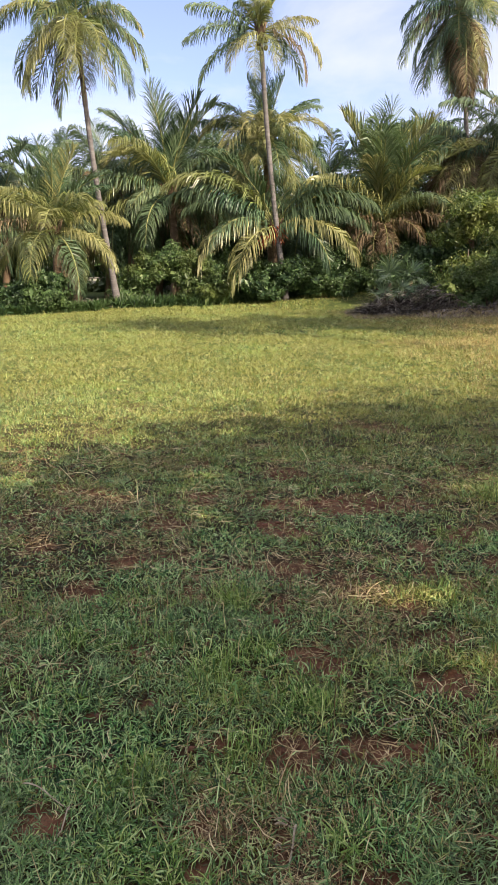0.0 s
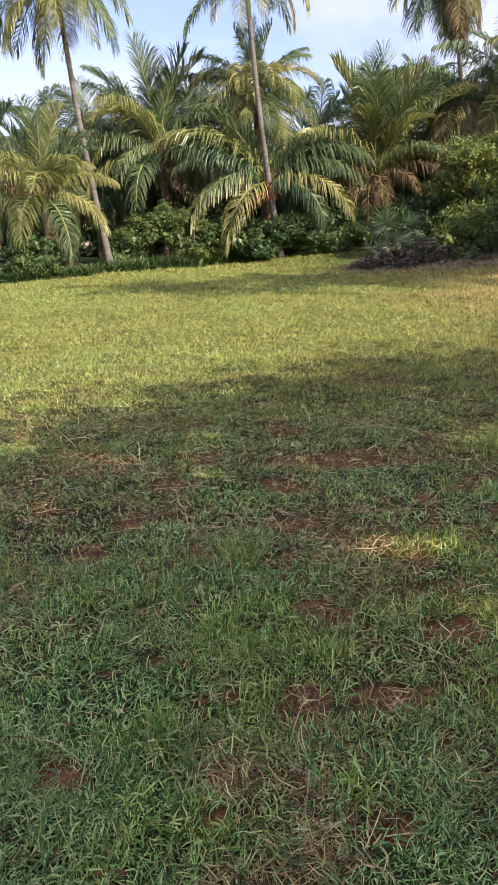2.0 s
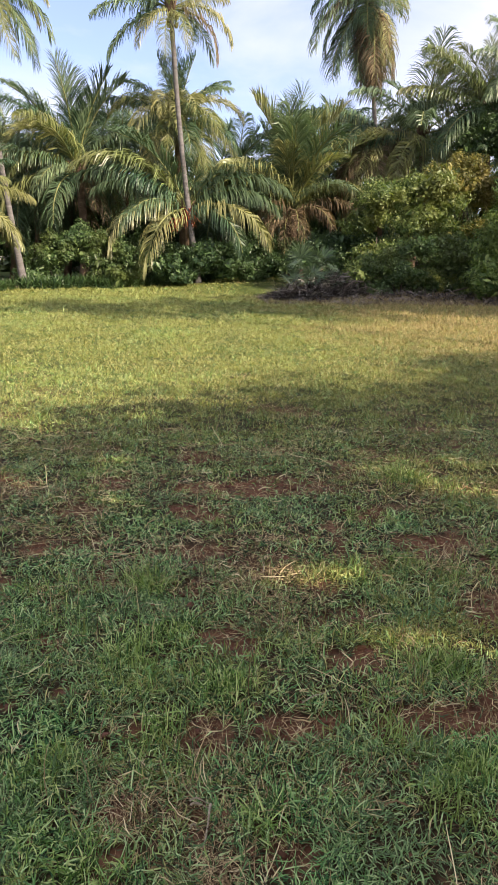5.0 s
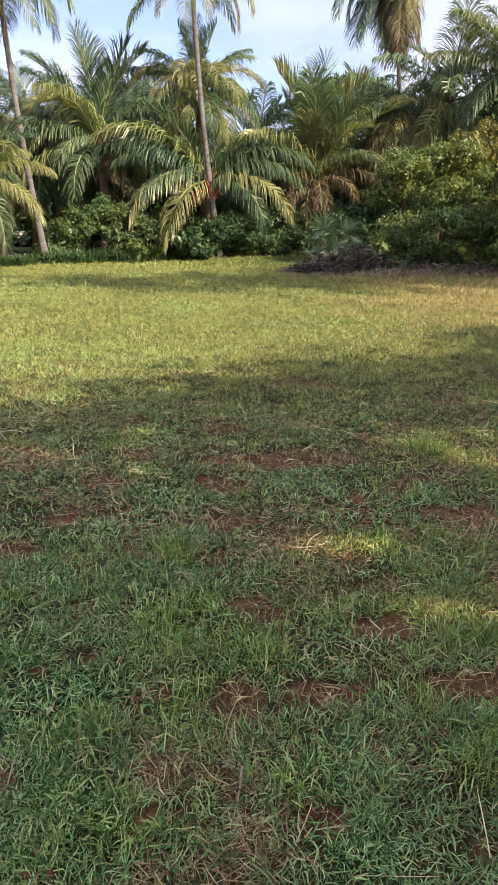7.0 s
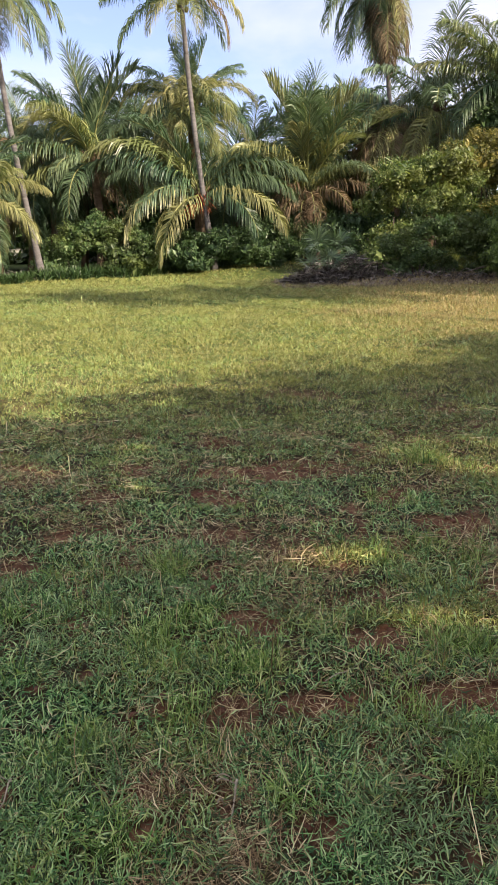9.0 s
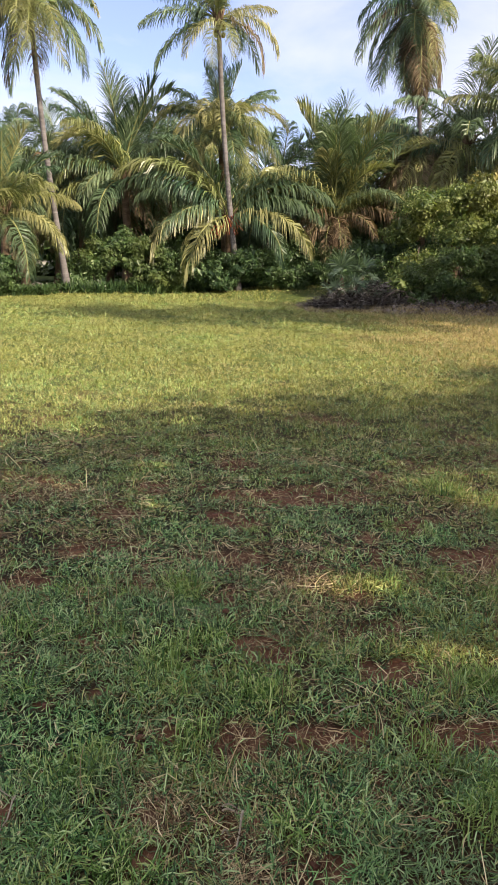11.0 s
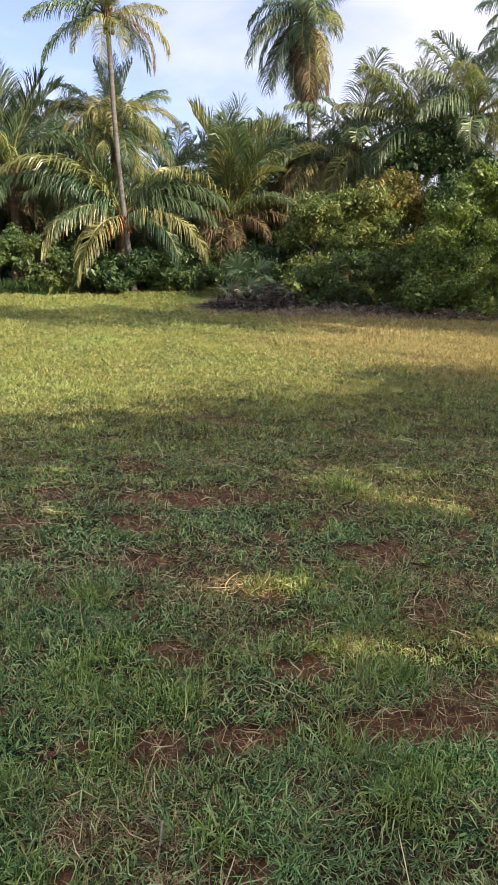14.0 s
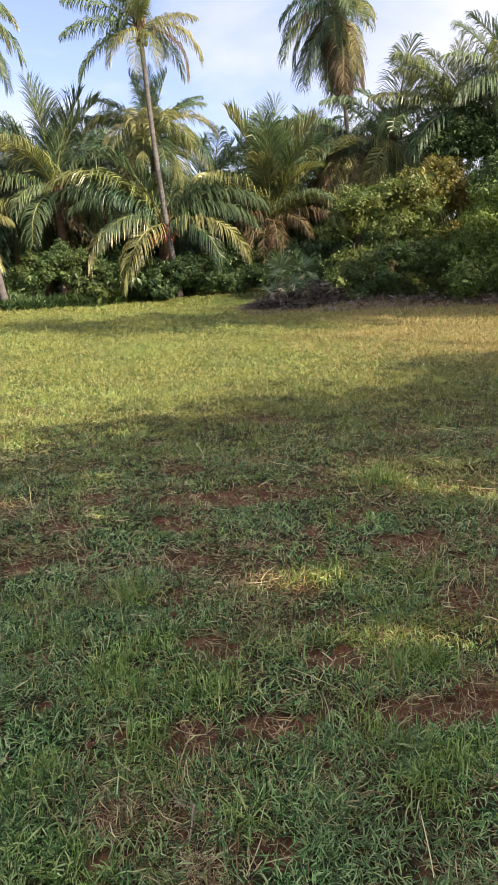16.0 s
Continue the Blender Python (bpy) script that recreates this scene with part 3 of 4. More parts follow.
def frond_mesh(e0, bend, variant, broken=False):
    """A feather frond of length 1 in the xz plane, rising at e0 degrees and bending over by bend degrees."""
    key = (round(e0 / 10), round(bend / 15), variant % 3, broken)
    if key in FROND_CACHE:
        return FROND_CACHE[key]
    rg = np.random.default_rng((key[0] + 20) * 1000 + key[1] * 10 + key[2] + (500 if broken else 0))
    e0, bend = key[0] * 10.0, key[1] * 15.0
    s = np.linspace(0, 1, 15)
    el = np.radians(np.maximum(e0 - bend * s ** 1.25, -88 + 3 * rg.random()))
    step = 1 / 14
    path = np.zeros((15, 3))
    twist = rg.normal(0, 0.10)
    for i in range(1, 15):
        a = (el[i] + el[i - 1]) / 2
        path[i] = path[i - 1] + step * np.array([np.cos(a), twist * s[i], np.sin(a)])
    rib = np_mesh("rachis", *tube(path, 0.011 * (1 - 0.85 * s) + 0.001, 5, cap=False), RACHIS)
    count = 96
    young = max(0.0, min(1.0, (e0 - 45) / 30))
    down = np.array([0, 0, -1.0])
    vs, ts = [], []
    for sign in (-1, 1):
        lag = rg.random(34)
        for i in range(count):
            f = 0.12 + 0.88 * (i + rg.random() * 0.7) / count
            if rg.random() < (0.35 if broken else 0.07):
                continue
            j = min(int(f * 14), 13)
            w = f * 14 - j
            base = path[j] * (1 - w) + path[j + 1] * w
            tan = path[j + 1] - path[j]
            tan /= np.linalg.norm(tan)
            side = np.cross(tan, [0, 0, 1.0])
            side = side / (np.linalg.norm(side) + 1e-6) * sign
            up = np.cross(side * sign, tan)
            clump = lag[int(f * 33)] - 0.5
            spread = math.radians((62 - 22 * young) * (1 - 0.55 * f ** 1.8) + rg.normal(0, 4) + 12 * clump)
            ln = (0.285 * (math.sin(math.pi * min(f * 0.84 + 0.15, 1.0)) ** 0.5) + 0.045) * rg.uniform(0.88, 1.08)
            d0 = tan * math.cos(spread) + side * math.sin(spread) + up * (0.14 + 0.30 * young + 0.34 * clump + rg.normal(0, 0.07))
            d0 /= np.linalg.norm(d0)
            hang = (3.8 if broken else 3.5 - 3.0 * young) * rg.uniform(0.7, 1.2) * (1 + 0.6 * clump)
            d1 = d0 + down * hang * 0.35
            d1 /= np.linalg.norm(d1)
            d2 = d0 + down * hang * 1.05
            d2 /= np.linalg.norm(d2)
            wd = 0.0052 * rg.uniform(0.75, 1.2)
            wv = (tan * 0.85 + up * rg.normal(0, 0.45)) * wd
            m1 = base + d0 * ln * 0.38
            m2 = m1 + d1 * ln * 0.32
            tip = m2 + d2 * ln * 0.34
            k = len(vs)
            vs += [base - wv * 0.6, base + wv * 0.6, m1 - wv, m1 + wv, m2 - wv * 0.8, m2 + wv * 0.8, tip]
            ts += [(k, k + 1, k + 3), (k, k + 3, k + 2), (k + 2, k + 3, k + 5), (k + 2, k + 5, k + 4), (k + 4, k + 5, k + 6)]
    FROND_CACHE[key] = np_mesh("frond", np.array(vs), np.array(ts), FROND_GREEN), rib
    return FROND_CACHE[key]


def add_frond(parent, top, az, e0, bend, length, tone, variant, full=1.0):
    leaflets, rib = frond_mesh(e0, bend, variant, tone == "dry")
    ob = new("frond", leaflets)
    ob.parent = parent
    ob.matrix_basis = pose(*top, 0, 0, az) @ Matrix.Diagonal((length, length * full, length, 1))
    ob.material_slots[0].link = "OBJECT"
    ob.material_slots[0].material = {"green": FROND_GREEN, "yellow": FROND_YELLOW, "dry": FROND_DRY}[tone]
    child("rachis", rib, ob)
    return ob


def palm(base, bow, top, radius, label, length, count, low, seed, tones=(0.7, 0.25, 0.05), extra=(), nuts=0, boots=False, bends=(35, 90), flowers=0, group="coconut palms", high=84.0, skip=(), full=1.0):
    """A coconut palm: ringed trunk from base to top, bowed by bow metres sideways; fronds from upright down to low degrees."""
    rg = np.random.default_rng(seed)
    root = new("coconut_palm")
    root.location = base
    tagged(root, label, "palm tree", group)
    b, e = np.array(base, float), np.array(top, float)
    s = np.linspace(0, 1, 46)
    path = b + (e - b) * s[:, None]
    path[:, 0] += bow * np.sin(np.pi * s)
    ringing = 1 + 0.045 * (np.arange(46) % 2) + rg.normal(0, 0.012, 46)
    rad = radius * (0.70 + 0.35 * np.exp(-s * 3.0) + 0.40 * np.exp(-s * 14)) * ringing
    path -= b
    v, t = tube(path, rad, 12)
    child("trunk", smooth(np_mesh("trunk", v, t, BARK_BROWN if boots else TRUNK)), root)
    head = path[-1]
    for i in range(count):
        f = i / max(count - 1, 1)
        az = (i * 137.5 + rg.normal(0, 9) + seed * 40) % 360
        if any(abs((az - a + 180) % 360 - 180) < w_ for a, w_ in skip):
            continue
        e0 = high + (low - high) * f ** 0.9 + rg.normal(0, 5)
        bend = bends[0] + (bends[1] - bends[0]) * f ** 0.7 + rg.normal(0, 8)
        tone = "green" if (w_ := rg.random()) < tones[0] else "yellow" if w_ < tones[0] + tones[1] else "dry"
        if f < 0.25:
            tone = "green"
        add_frond(root, head + np.array([0, 0, -0.25 * f]), az, e0, bend, length * rg.uniform(0.85, 1.1) * (0.8 if f < 0.1 else 1), tone, int(rg.integers(9)), full)
    for az, e0, bend, ln, tone in extra:
        add_frond(root, head + np.array([0, 0, -0.1]), az, e0, bend, ln, tone, int(rg.integers(9)), full)
    # fibrous crown base
    pieces = []
    for i in range(14):
        a = i * 2.4
        p0 = head + np.array([0, 0, -0.35])
        d = np.array([math.cos(a), math.sin(a), 0])
        pieces.append(tube([p0 + d * radius * 0.5, p0 + d * radius * 1.1 + (0, 0, 0.25), p0 + d * radius * 1.9 + (0, 0, 0.6)], [0.05, 0.045, 0.02], 5))
    child("crown_base", np_mesh("crown_base", *joined(pieces), BARK_BROWN), root, "brown fibrous leaf bases")
    for i in range(nuts):
        a = rg.random() * 6.28
        bm = bmesh.new()
        bmesh.ops.create_icosphere(bm, subdivisions=2, radius=0.085)
        for vv in bm.verts:
            vv.co.z *= 1.2
        me = bpy.data.meshes.new("coconut")
        bm.to_mesh(me)
        bm.free()
        me.materials.append(NUT)
        smooth(me)
        child("coconut", me, root, "", pose(*(head + np.array([math.cos(a) * 0.22, math.sin(a) * 0.22, -0.2 - rg.random() * 0.4])), rg.random() * 40, rg.random() * 40, 0))
    for i in range(flowers):
        a = math.radians(200 + 140 * rg.random())
        pieces = []
        for k in range(16):
            q = np.array([math.cos(a + rg.normal(0, 0.35)), math.sin(a + rg.normal(0, 0.35)), 0])
            ln = rg.uniform(0.4, 0.75)
            pieces.append(tube([(0, 0, 0), q * ln * 0.5 + (0, 0, 0.22), q * ln + (0, 0, -0.05 - 0.3 * rg.random())], [0.03, 0.026, 0.012], 5))
        child("flower_stalk", np_mesh("flower_stalk", *joined(pieces), FLOWER), root, "orange branching flower stalk", pose(*(head + np.array([-0.15, -0.25, -0.25 - 0.2 * i]))))
    return root


palm((-4.98, 27.5, -0.05), -0.12, (-6.0, 27.5, 9.8), 0.118, "tall coconut palm with slim leaning trunk and golden drooping fronds", 2.7, 14, 25, 1,
     tones=(0.55, 0.40, 0.05), nuts=9, bends=(40, 105), group="tall coconut palms", high=86,
     extra=((180, 35, 85, 3.0, "green"), (175, 5, 85, 3.1, "green"), (200, -30, 45, 3.0, "yellow"), (250, -60, 25, 3.2, "green"), (5, 10, 90, 3.0, "green"), (0, 45, 105, 2.6, "yellow"), (320, -45, 30, 2.9, "yellow"),
            (270, 10, 100, 2.8, "yellow"), (285, -20, 60, 2.9, "yellow"), (255, 30, 120, 2.7, "yellow"), (235, -10, 75, 2.9, "yellow"), (305, 0, 90, 2.8, "yellow"), (345, -25, 60, 3.0, "green"),
            (190, -15, 75, 3.1, "yellow"), (150, -20, 60, 3.0, "green"), (30, -20, 60, 3.0, "green"), (90, 0, 90, 2.8, "green"), (220, -55, 30, 2.9, "dry"), (300, -62, 25, 2.8, "dry"), (265, -45, 45, 2.8, "yellow")))
palm((1.42, 29.0, -0.05), -0.12, (0.38, 29.0, 9.85), 0.118, "tall coconut palm with slim trunk and open arching crown", 2.5, 5, 55, 2,
     tones=(0.8, 0.2, 0.0), nuts=6, bends=(10, 45), group="tall coconut palms", high=88,
     extra=((180, 38, 45, 2.85, "green"), (178, 62, 30, 2.7, "green"), (183, 15, 62, 2.9, "green"), (186, -10, 60, 2.9, "green"), (250, -35, 50, 2.1, "yellow"), (225, -10, 75, 2.3, "yellow"),
            (0, 28, 45, 2.1, "yellow"), (-6, 15, 105, 2.8, "yellow"), (-12, 0, 100, 2.7, "dry"), (300, -15, 75, 2.0, "yellow"), (3, 66, 28, 2.5, "green"), (120, 30, 70, 2.5, "green"), (60, 20, 80, 2.4, "green"), (270, 50, 95, 2.2, "yellow"), (20, -10, 70, 2.4, "green")))
palm((9.95, 33.0, -0.05), 0.0, (8.72, 33.0, 11.7), 0.125, "tall coconut palm with a heavy hanging crown and dead brown fronds", 2.75, 26, -82, 3,
     tones=(0.62, 0.08, 0.30), nuts=10, bends=(60, 115), group="tall coconut palms", high=80, full=1.3,
     skip=((0, 40),), extra=((260, -66, 30, 3.8, "dry"), (290, -62, 30, 3.7, "dry"), (240, -66, 25, 3.6, "dry"), (215, -60, 30, 3.4, "green"), (320, -60, 30, 3.2, "green"), (180, 40, 120, 3.0, "green"), (190, 20, 110, 3.0, "green"), (200, -30, 70, 3.2, "green"), (175, -10, 90, 3.0, "green"), (10, 30, 80, 1.9, "green"), (265, -78, 15, 3.7, "dry"), (250, -74, 20, 3.5, "dry"), (280, -74, 20, 3.6, "dry"), (225, -70, 25, 3.6, "dry"), (300, -66, 30, 3.4, "dry"), (330, -50, 45, 3.2, "dry"), (270, -50, 50, 3.3, "dry"), (310, -35, 60, 3.0, "yellow"), (188, 5, 85, 3.5, "green"), (195, -45, 40, 3.8, "green"), (260, 40, 130, 3.0, "green"), (285, 20, 105, 3.0, "yellow")))

young = "young coconut palm with a low crown of long arching fronds"
palm((-6.75, 25.5, -0.05), 0.05, (-6.69, 25.5, 2.85), 0.17, "young coconut palm with yellow drooping fronds in front of the grove", 2.8, 24, -2, 4, tones=(0.28, 0.67, 0.05), boots=True, bends=(28, 100), high=86, full=1.15,
     extra=((95, 80, 25, 2.9, "green"), (200, 76, 40, 2.7, "green"), (330, 78, 35, 2.7, "yellow"), (270, 84, 20, 2.8, "green"), (10, 66, 55, 2.7, "green")))
palm((-6.6, 34.0, -0.05), 0.1, (-6.45, 34.0, 5.2), 0.17, young, 3.3, 18, -45, 5, tones=(0.7, 0.25, 0.05), boots=True)
palm((-3.2, 31.0, -0.05), 0.1, (-3.3, 31.0, 4.5), 0.2, "large dark green coconut palm with tall upright fronds", 3.7, 22, 0, 6, tones=(0.86, 0.12, 0.02), skip=((300, 30),), boots=True, bends=(28, 95),
     extra=((195, 40, 120, 3.4, "yellow"), (215, 66, 120, 3.6, "yellow"), (230, 20, 110, 2.8, "green"), (0, 78, 40, 3.9, "green"), (20, 60, 80, 3.8, "green"), (250, 80, 25, 4.0, "green"), (100, 82, 20, 4.0, "green"), (330, 75, 30, 3.8, "green"), (185, 70, 50, 4.0, "green"), (330, -30, 55, 2.4, "dry"), (300, -20, 65, 2.2, "dry")))
palm((1.1, 29.65, -0.05), 0.0, (0.92, 29.55, 3.05), 0.2, "low coconut palm with orange flower stalks and sweeping drooping fronds", 3.6, 10, 40, 7, tones=(0.85, 0.15, 0.0), boots=True,
     bends=(45, 90), flowers=3, nuts=4, skip=((270, 50),),
     extra=((181, 60, 90, 4.9, "yellow"), (186, 46, 90, 3.9, "green"), (176, 50, 75, 4.6, "green"), (200, 18, 105, 4.1, "yellow"), (236, 5, 100, 3.7, "yellow"), (215, 30, 105, 3.4, "green"),
            (357, 52, 95, 4.4, "green"), (350, 36, 90, 4.0, "green"), (332, 18, 92, 4.1, "yellow"), (318, 10, 90, 3.6, "green"), (10, 45, 90, 4.2, "green")))
palm((1.0, 31.6, -0.05), 0.0, (0.62, 31.6, 6.4), 0.2, "coconut palm behind with pale hanging fronds and upright spears", 3.0, 16, -35, 8, tones=(0.45, 0.50, 0.05), boots=True, bends=(30, 120),
     extra=((250, 60, 140, 3.2, "yellow"), (290, 60, 140, 3.2, "yellow"), (270, 50, 135, 3.0, "yellow"), (230, 45, 125, 3.1, "yellow"), (310, 45, 125, 3.1, "yellow"), (180, 55, 125, 3.2, "yellow"), (0, 55, 125, 3.2, "yellow"),
            (260, 20, 105, 3.3, "yellow"), (280, 10, 95, 3.4, "green"), (205, 15, 100, 3.4, "green"), (335, 15, 100, 3.4, "green"), (240, 0, 85, 3.3, "yellow"), (300, 0, 85, 3.3, "yellow"),
            (0, 84, 8, 2.7, "green"), (200, 80, 12, 2.6, "green"), (340, 86, 5, 2.8, "green"), (185, 62, 60, 2.9, "green"), (175, 45, 50, 3.0, "green"), (4, 60, 50, 2.8, "green")))
palm((5.5, 31.0, -0.05), 0.05, (5.32, 31.0, 2.8), 0.26, "broad green coconut palm with a dense fan of upright fronds", 4.9, 16, 68, 9, tones=(0.42, 0.56, 0.02), boots=True, bends=(24, 62), high=89, full=0.9,
     extra=((250, 20, 140, 2.5, "dry"), (205, 12, 120, 2.3, "dry"), (285, 15, 130, 2.3, "dry"), (225, 30, 130, 2.5, "dry"), (268, 35, 130, 2.8, "dry"), (180, 58, 115, 3.2, "dry"), (235, 50, 120, 3.0, "dry"), (205, 50, 105, 3.4, "green"), (185, 64, 95, 3.8, "yellow"), (200, 62, 90, 3.8, "yellow"), (0, 62, 90, 3.9, "yellow"), (20, 66, 70, 4.2, "green"), (340, 62, 85, 3.6, "yellow"), (315, 58, 95, 3.6, "green"),
            (300, 45, 110, 3.0, "dry"), (345, 48, 100, 3.4, "dry"), (172, 60, 100, 3.5, "green"), (260, 72, 65, 4.0, "yellow"), (285, 78, 50, 4.4, "green"), (250, 80, 35, 4.6, "green"), (300, 70, 70, 4.0, "yellow")))
palm((9.50, 32.0, -0.05), 0.0, (9.25, 32.0, 6.39), 0.2, "coconut palm with broad arching fronds and withered brown ones below", 3.4, 20, -65, 10, tones=(0.35, 0.42, 0.23), boots=True, high=50, bends=(60, 110),
     extra=((185, 30, 75, 4.4, "yellow"), (200, 10, 80, 4.0, "yellow"), (215, -15, 60, 3.8, "dry"), (235, -25, 55, 3.8, "yellow"), (180, 42, 80, 4.2, "green"), (185, 35, 75, 3.6, "green"), (240, -30, 60, 3.0, "dry"), (280, -40, 50, 3.0, "dry"), (210, -10, 90, 3.0, "dry"), (225, -40, 50, 3.4, "dry"), (255, -15, 80, 3.4, "dry"), (200, -30, 60, 3.6, "dry"), (295, -10, 85, 3.2, "dry")))
# the yellow tones here and on the next palm stand for sun on fronds
palm((13.0, 29.0, -0.05), 0.0, (12.6, 29.0, 7.1), 0.18, "coconut palm with fronds in sunlit yellow-green above the thicket", 3.5, 18, -15, 11, tones=(0.25, 0.73, 0.02), boots=True, bends=(25, 75),
     skip=((270, 60),), extra=((200, 66, 40, 2.6, "yellow"), (175, 50, 50, 3.0, "yellow"), (235, 75, 30, 2.4, "yellow")))
palm((14.7, 28.0, -0.05), 0.0, (14.5, 28.0, 7.5), 0.18, "coconut palm with dense feathery fronds above the thicket", 3.2, 18, -15, 12, tones=(0.3, 0.68, 0.02), boots=True, bends=(25, 75),
     extra=((180, 52, 60, 3.4, "green"), (190, 66, 40, 3.4, "green"), (200, 30, 80, 3.2, "green")))
palm((18.4, 28.5, -0.05), 0.0, (17.7, 28.5, 11.0), 0.19, "tall coconut palm with long spreading fronds at the grove's end", 3.6, 20, -30, 13, tones=(0.8, 0.17, 0.03), bends=(35, 85),
     extra=((190, 12, 60, 3.8, "green"), (178, -8, 45, 3.4, "green")))
for px_, py_, pz_, sd in ((-10.6, 31.5, 3.0, 14), (-12.6, 29.5, 2.8, 15), (-9.6, 38.0, 4.1, 16), (-2.0, 37.5, 5.4, 17), (3.4, 36.5, 3.9, 18), (7.0, 37.0, 4.9, 19), (-3.2, 36.0, 4.6, 26), (0.0, 37.0, 5.0, 27), (2.4, 34.6, 3.2, 28), (5.6, 35.0, 3.9, 29), (8.4, 35.4, 5.0, 30), (-8.6, 35.0, 3.9, 33), (-5.6, 33.4, 3.7, 34), (-12.0, 33.0, 4.2, 35), (10.4, 30.6, 5.6, 36), (12.2, 36.0, 5.2, 20), (15.5, 33.0, 6.2, 21),
                          (-15.0, 36.0, 4.4, 22), (-4.6, 36.5, 4.2, 23), (19.0, 30.0, 6.5, 24), (11.6, 35.0, 5.0, 25)):
    # far-left palms get yellower fronds, painted brighter in place of more sun
    palm((px_, py_, -0.05), 0.15, (px_ + 0.2, py_, pz_ + 0.7), 0.17, "coconut palm standing deeper in the shaded grove", 3.7, 18, -50, sd, tones=(0.45, 0.48, 0.07) if px_ < -10 else (0.72, 0.21, 0.07), boots=True, bends=(35, 95), group="grove palms")
# four unseen palms, placed so that their crowns shade the grass and bank
palm((13.26, 9.0, -0.05), 0.1, (13.11, 9.15, 10.0), 0.13, "unseen coconut palm added beside the field to shade a strip of grass", 3.0, 24, -50, 31, tones=(0.8, 0.17, 0.03), bends=(40, 95), group="grove palms")
palm((10.5, 7.4, -0.05), 0.1, (10.4, 7.5, 11.0), 0.11, "unseen slim coconut palm added beside the field to shade a strip of grass", 2.4, 20, -40, 39, tones=(0.8, 0.17, 0.03), bends=(40, 95), group="grove palms")
palm((15.9, 10.5, -0.05), 0.1, (15.8, 10.6, 10.0), 0.13, "unseen coconut palm added beside the field to shade the bank", 3.2, 26, -50, 37, tones=(0.8, 0.17, 0.03), bends=(40, 95), group="grove palms")
palm((17.6, 12.2, -0.05), 0.1, (17.5, 12.3, 9.6), 0.13, "unseen coconut palm added beside the field to shade the bank", 3.2, 26, -50, 38, tones=(0.8, 0.17, 0.03), bends=(40, 95), group="grove palms")
palm((-7.79, 33.0, -0.05), 0.0, (-7.89, 33.0, 2.9), 0.18, "low coconut palm with withered brown fronds among the dark trunks", 2.6, 12, -10, 32, tones=(0.3, 0.3, 0.4), boots=True, bends=(50, 110), group="grove palms",
     extra=((300, 10, 90, 2.2, "dry"), (340, 5, 90, 2.4, "dry"), (260, 20, 100, 2.2, "dry")))


# ---- shrubs ----
def leaf_cloud(rg, lobes, count, size, hang=0.3, fill=0.45):
    """Small folded leaves in the outer part of several rounded lobes."""
    lobes = np.array(lobes, float)
    wts = (lobes[:, 3] * lobes[:, 4] + lobes[:, 4] * lobes[:, 5] + lobes[:, 3] * lobes[:, 5])
    which = rg.choice(len(lobes), count, p=wts / wts.sum())
    L = lobes[which]
    d = rg.normal(0, 1, (count, 3))
    d /= np.linalg.norm(d, axis=1)[:, None]
    lump = 0.46 + 0.84 * vnoise(d[:, 0] * 3.2 + which * 7.1 + 40, d[:, 2] * 3.2 + d[:, 1] * 2.6 + 40, 5)
    r = (fill + (1 - fill) * np.sqrt(rg.random(count))) * lump
    c = L[:, :3] + d * r[:, None] * L[:, 3:6]
    c[:, 2] = np.maximum(c[:, 2], 0.03)
    out = d + rg.normal(0, 0.55, (count, 3)) + (0, 0, 0.25)
    out /= np.linalg.norm(out, axis=1)[:, None]
    ax = rg.normal(0, 1, (count, 3)) + d * 0.5 - np.array([0, 0, hang])
    ax -= out * (ax * out).sum(1)[:, None]
    ax /= np.linalg.norm(ax, axis=1)[:, None]
    sd = np.cross(out, ax)
    sz = (size * rg.uniform(0.6, 1.4, count))[:, None]
    a = c - ax * sz * 0.5
    tip = c + ax * sz * 0.5 - out * sz * 0.12
    l_, r_ = c + sd * sz * 0.24 + out * sz * 0.08, c - sd * sz * 0.24 + out * sz * 0.08
    v = np.stack([a, l_, tip, r_], 1).reshape(-1, 3)
    b = (np.arange(count) * 4)[:, None, None]
    t = (b + np.array([[0, 2, 1], [0, 3, 2]])[None]).reshape(-1, 3)
    return v, t


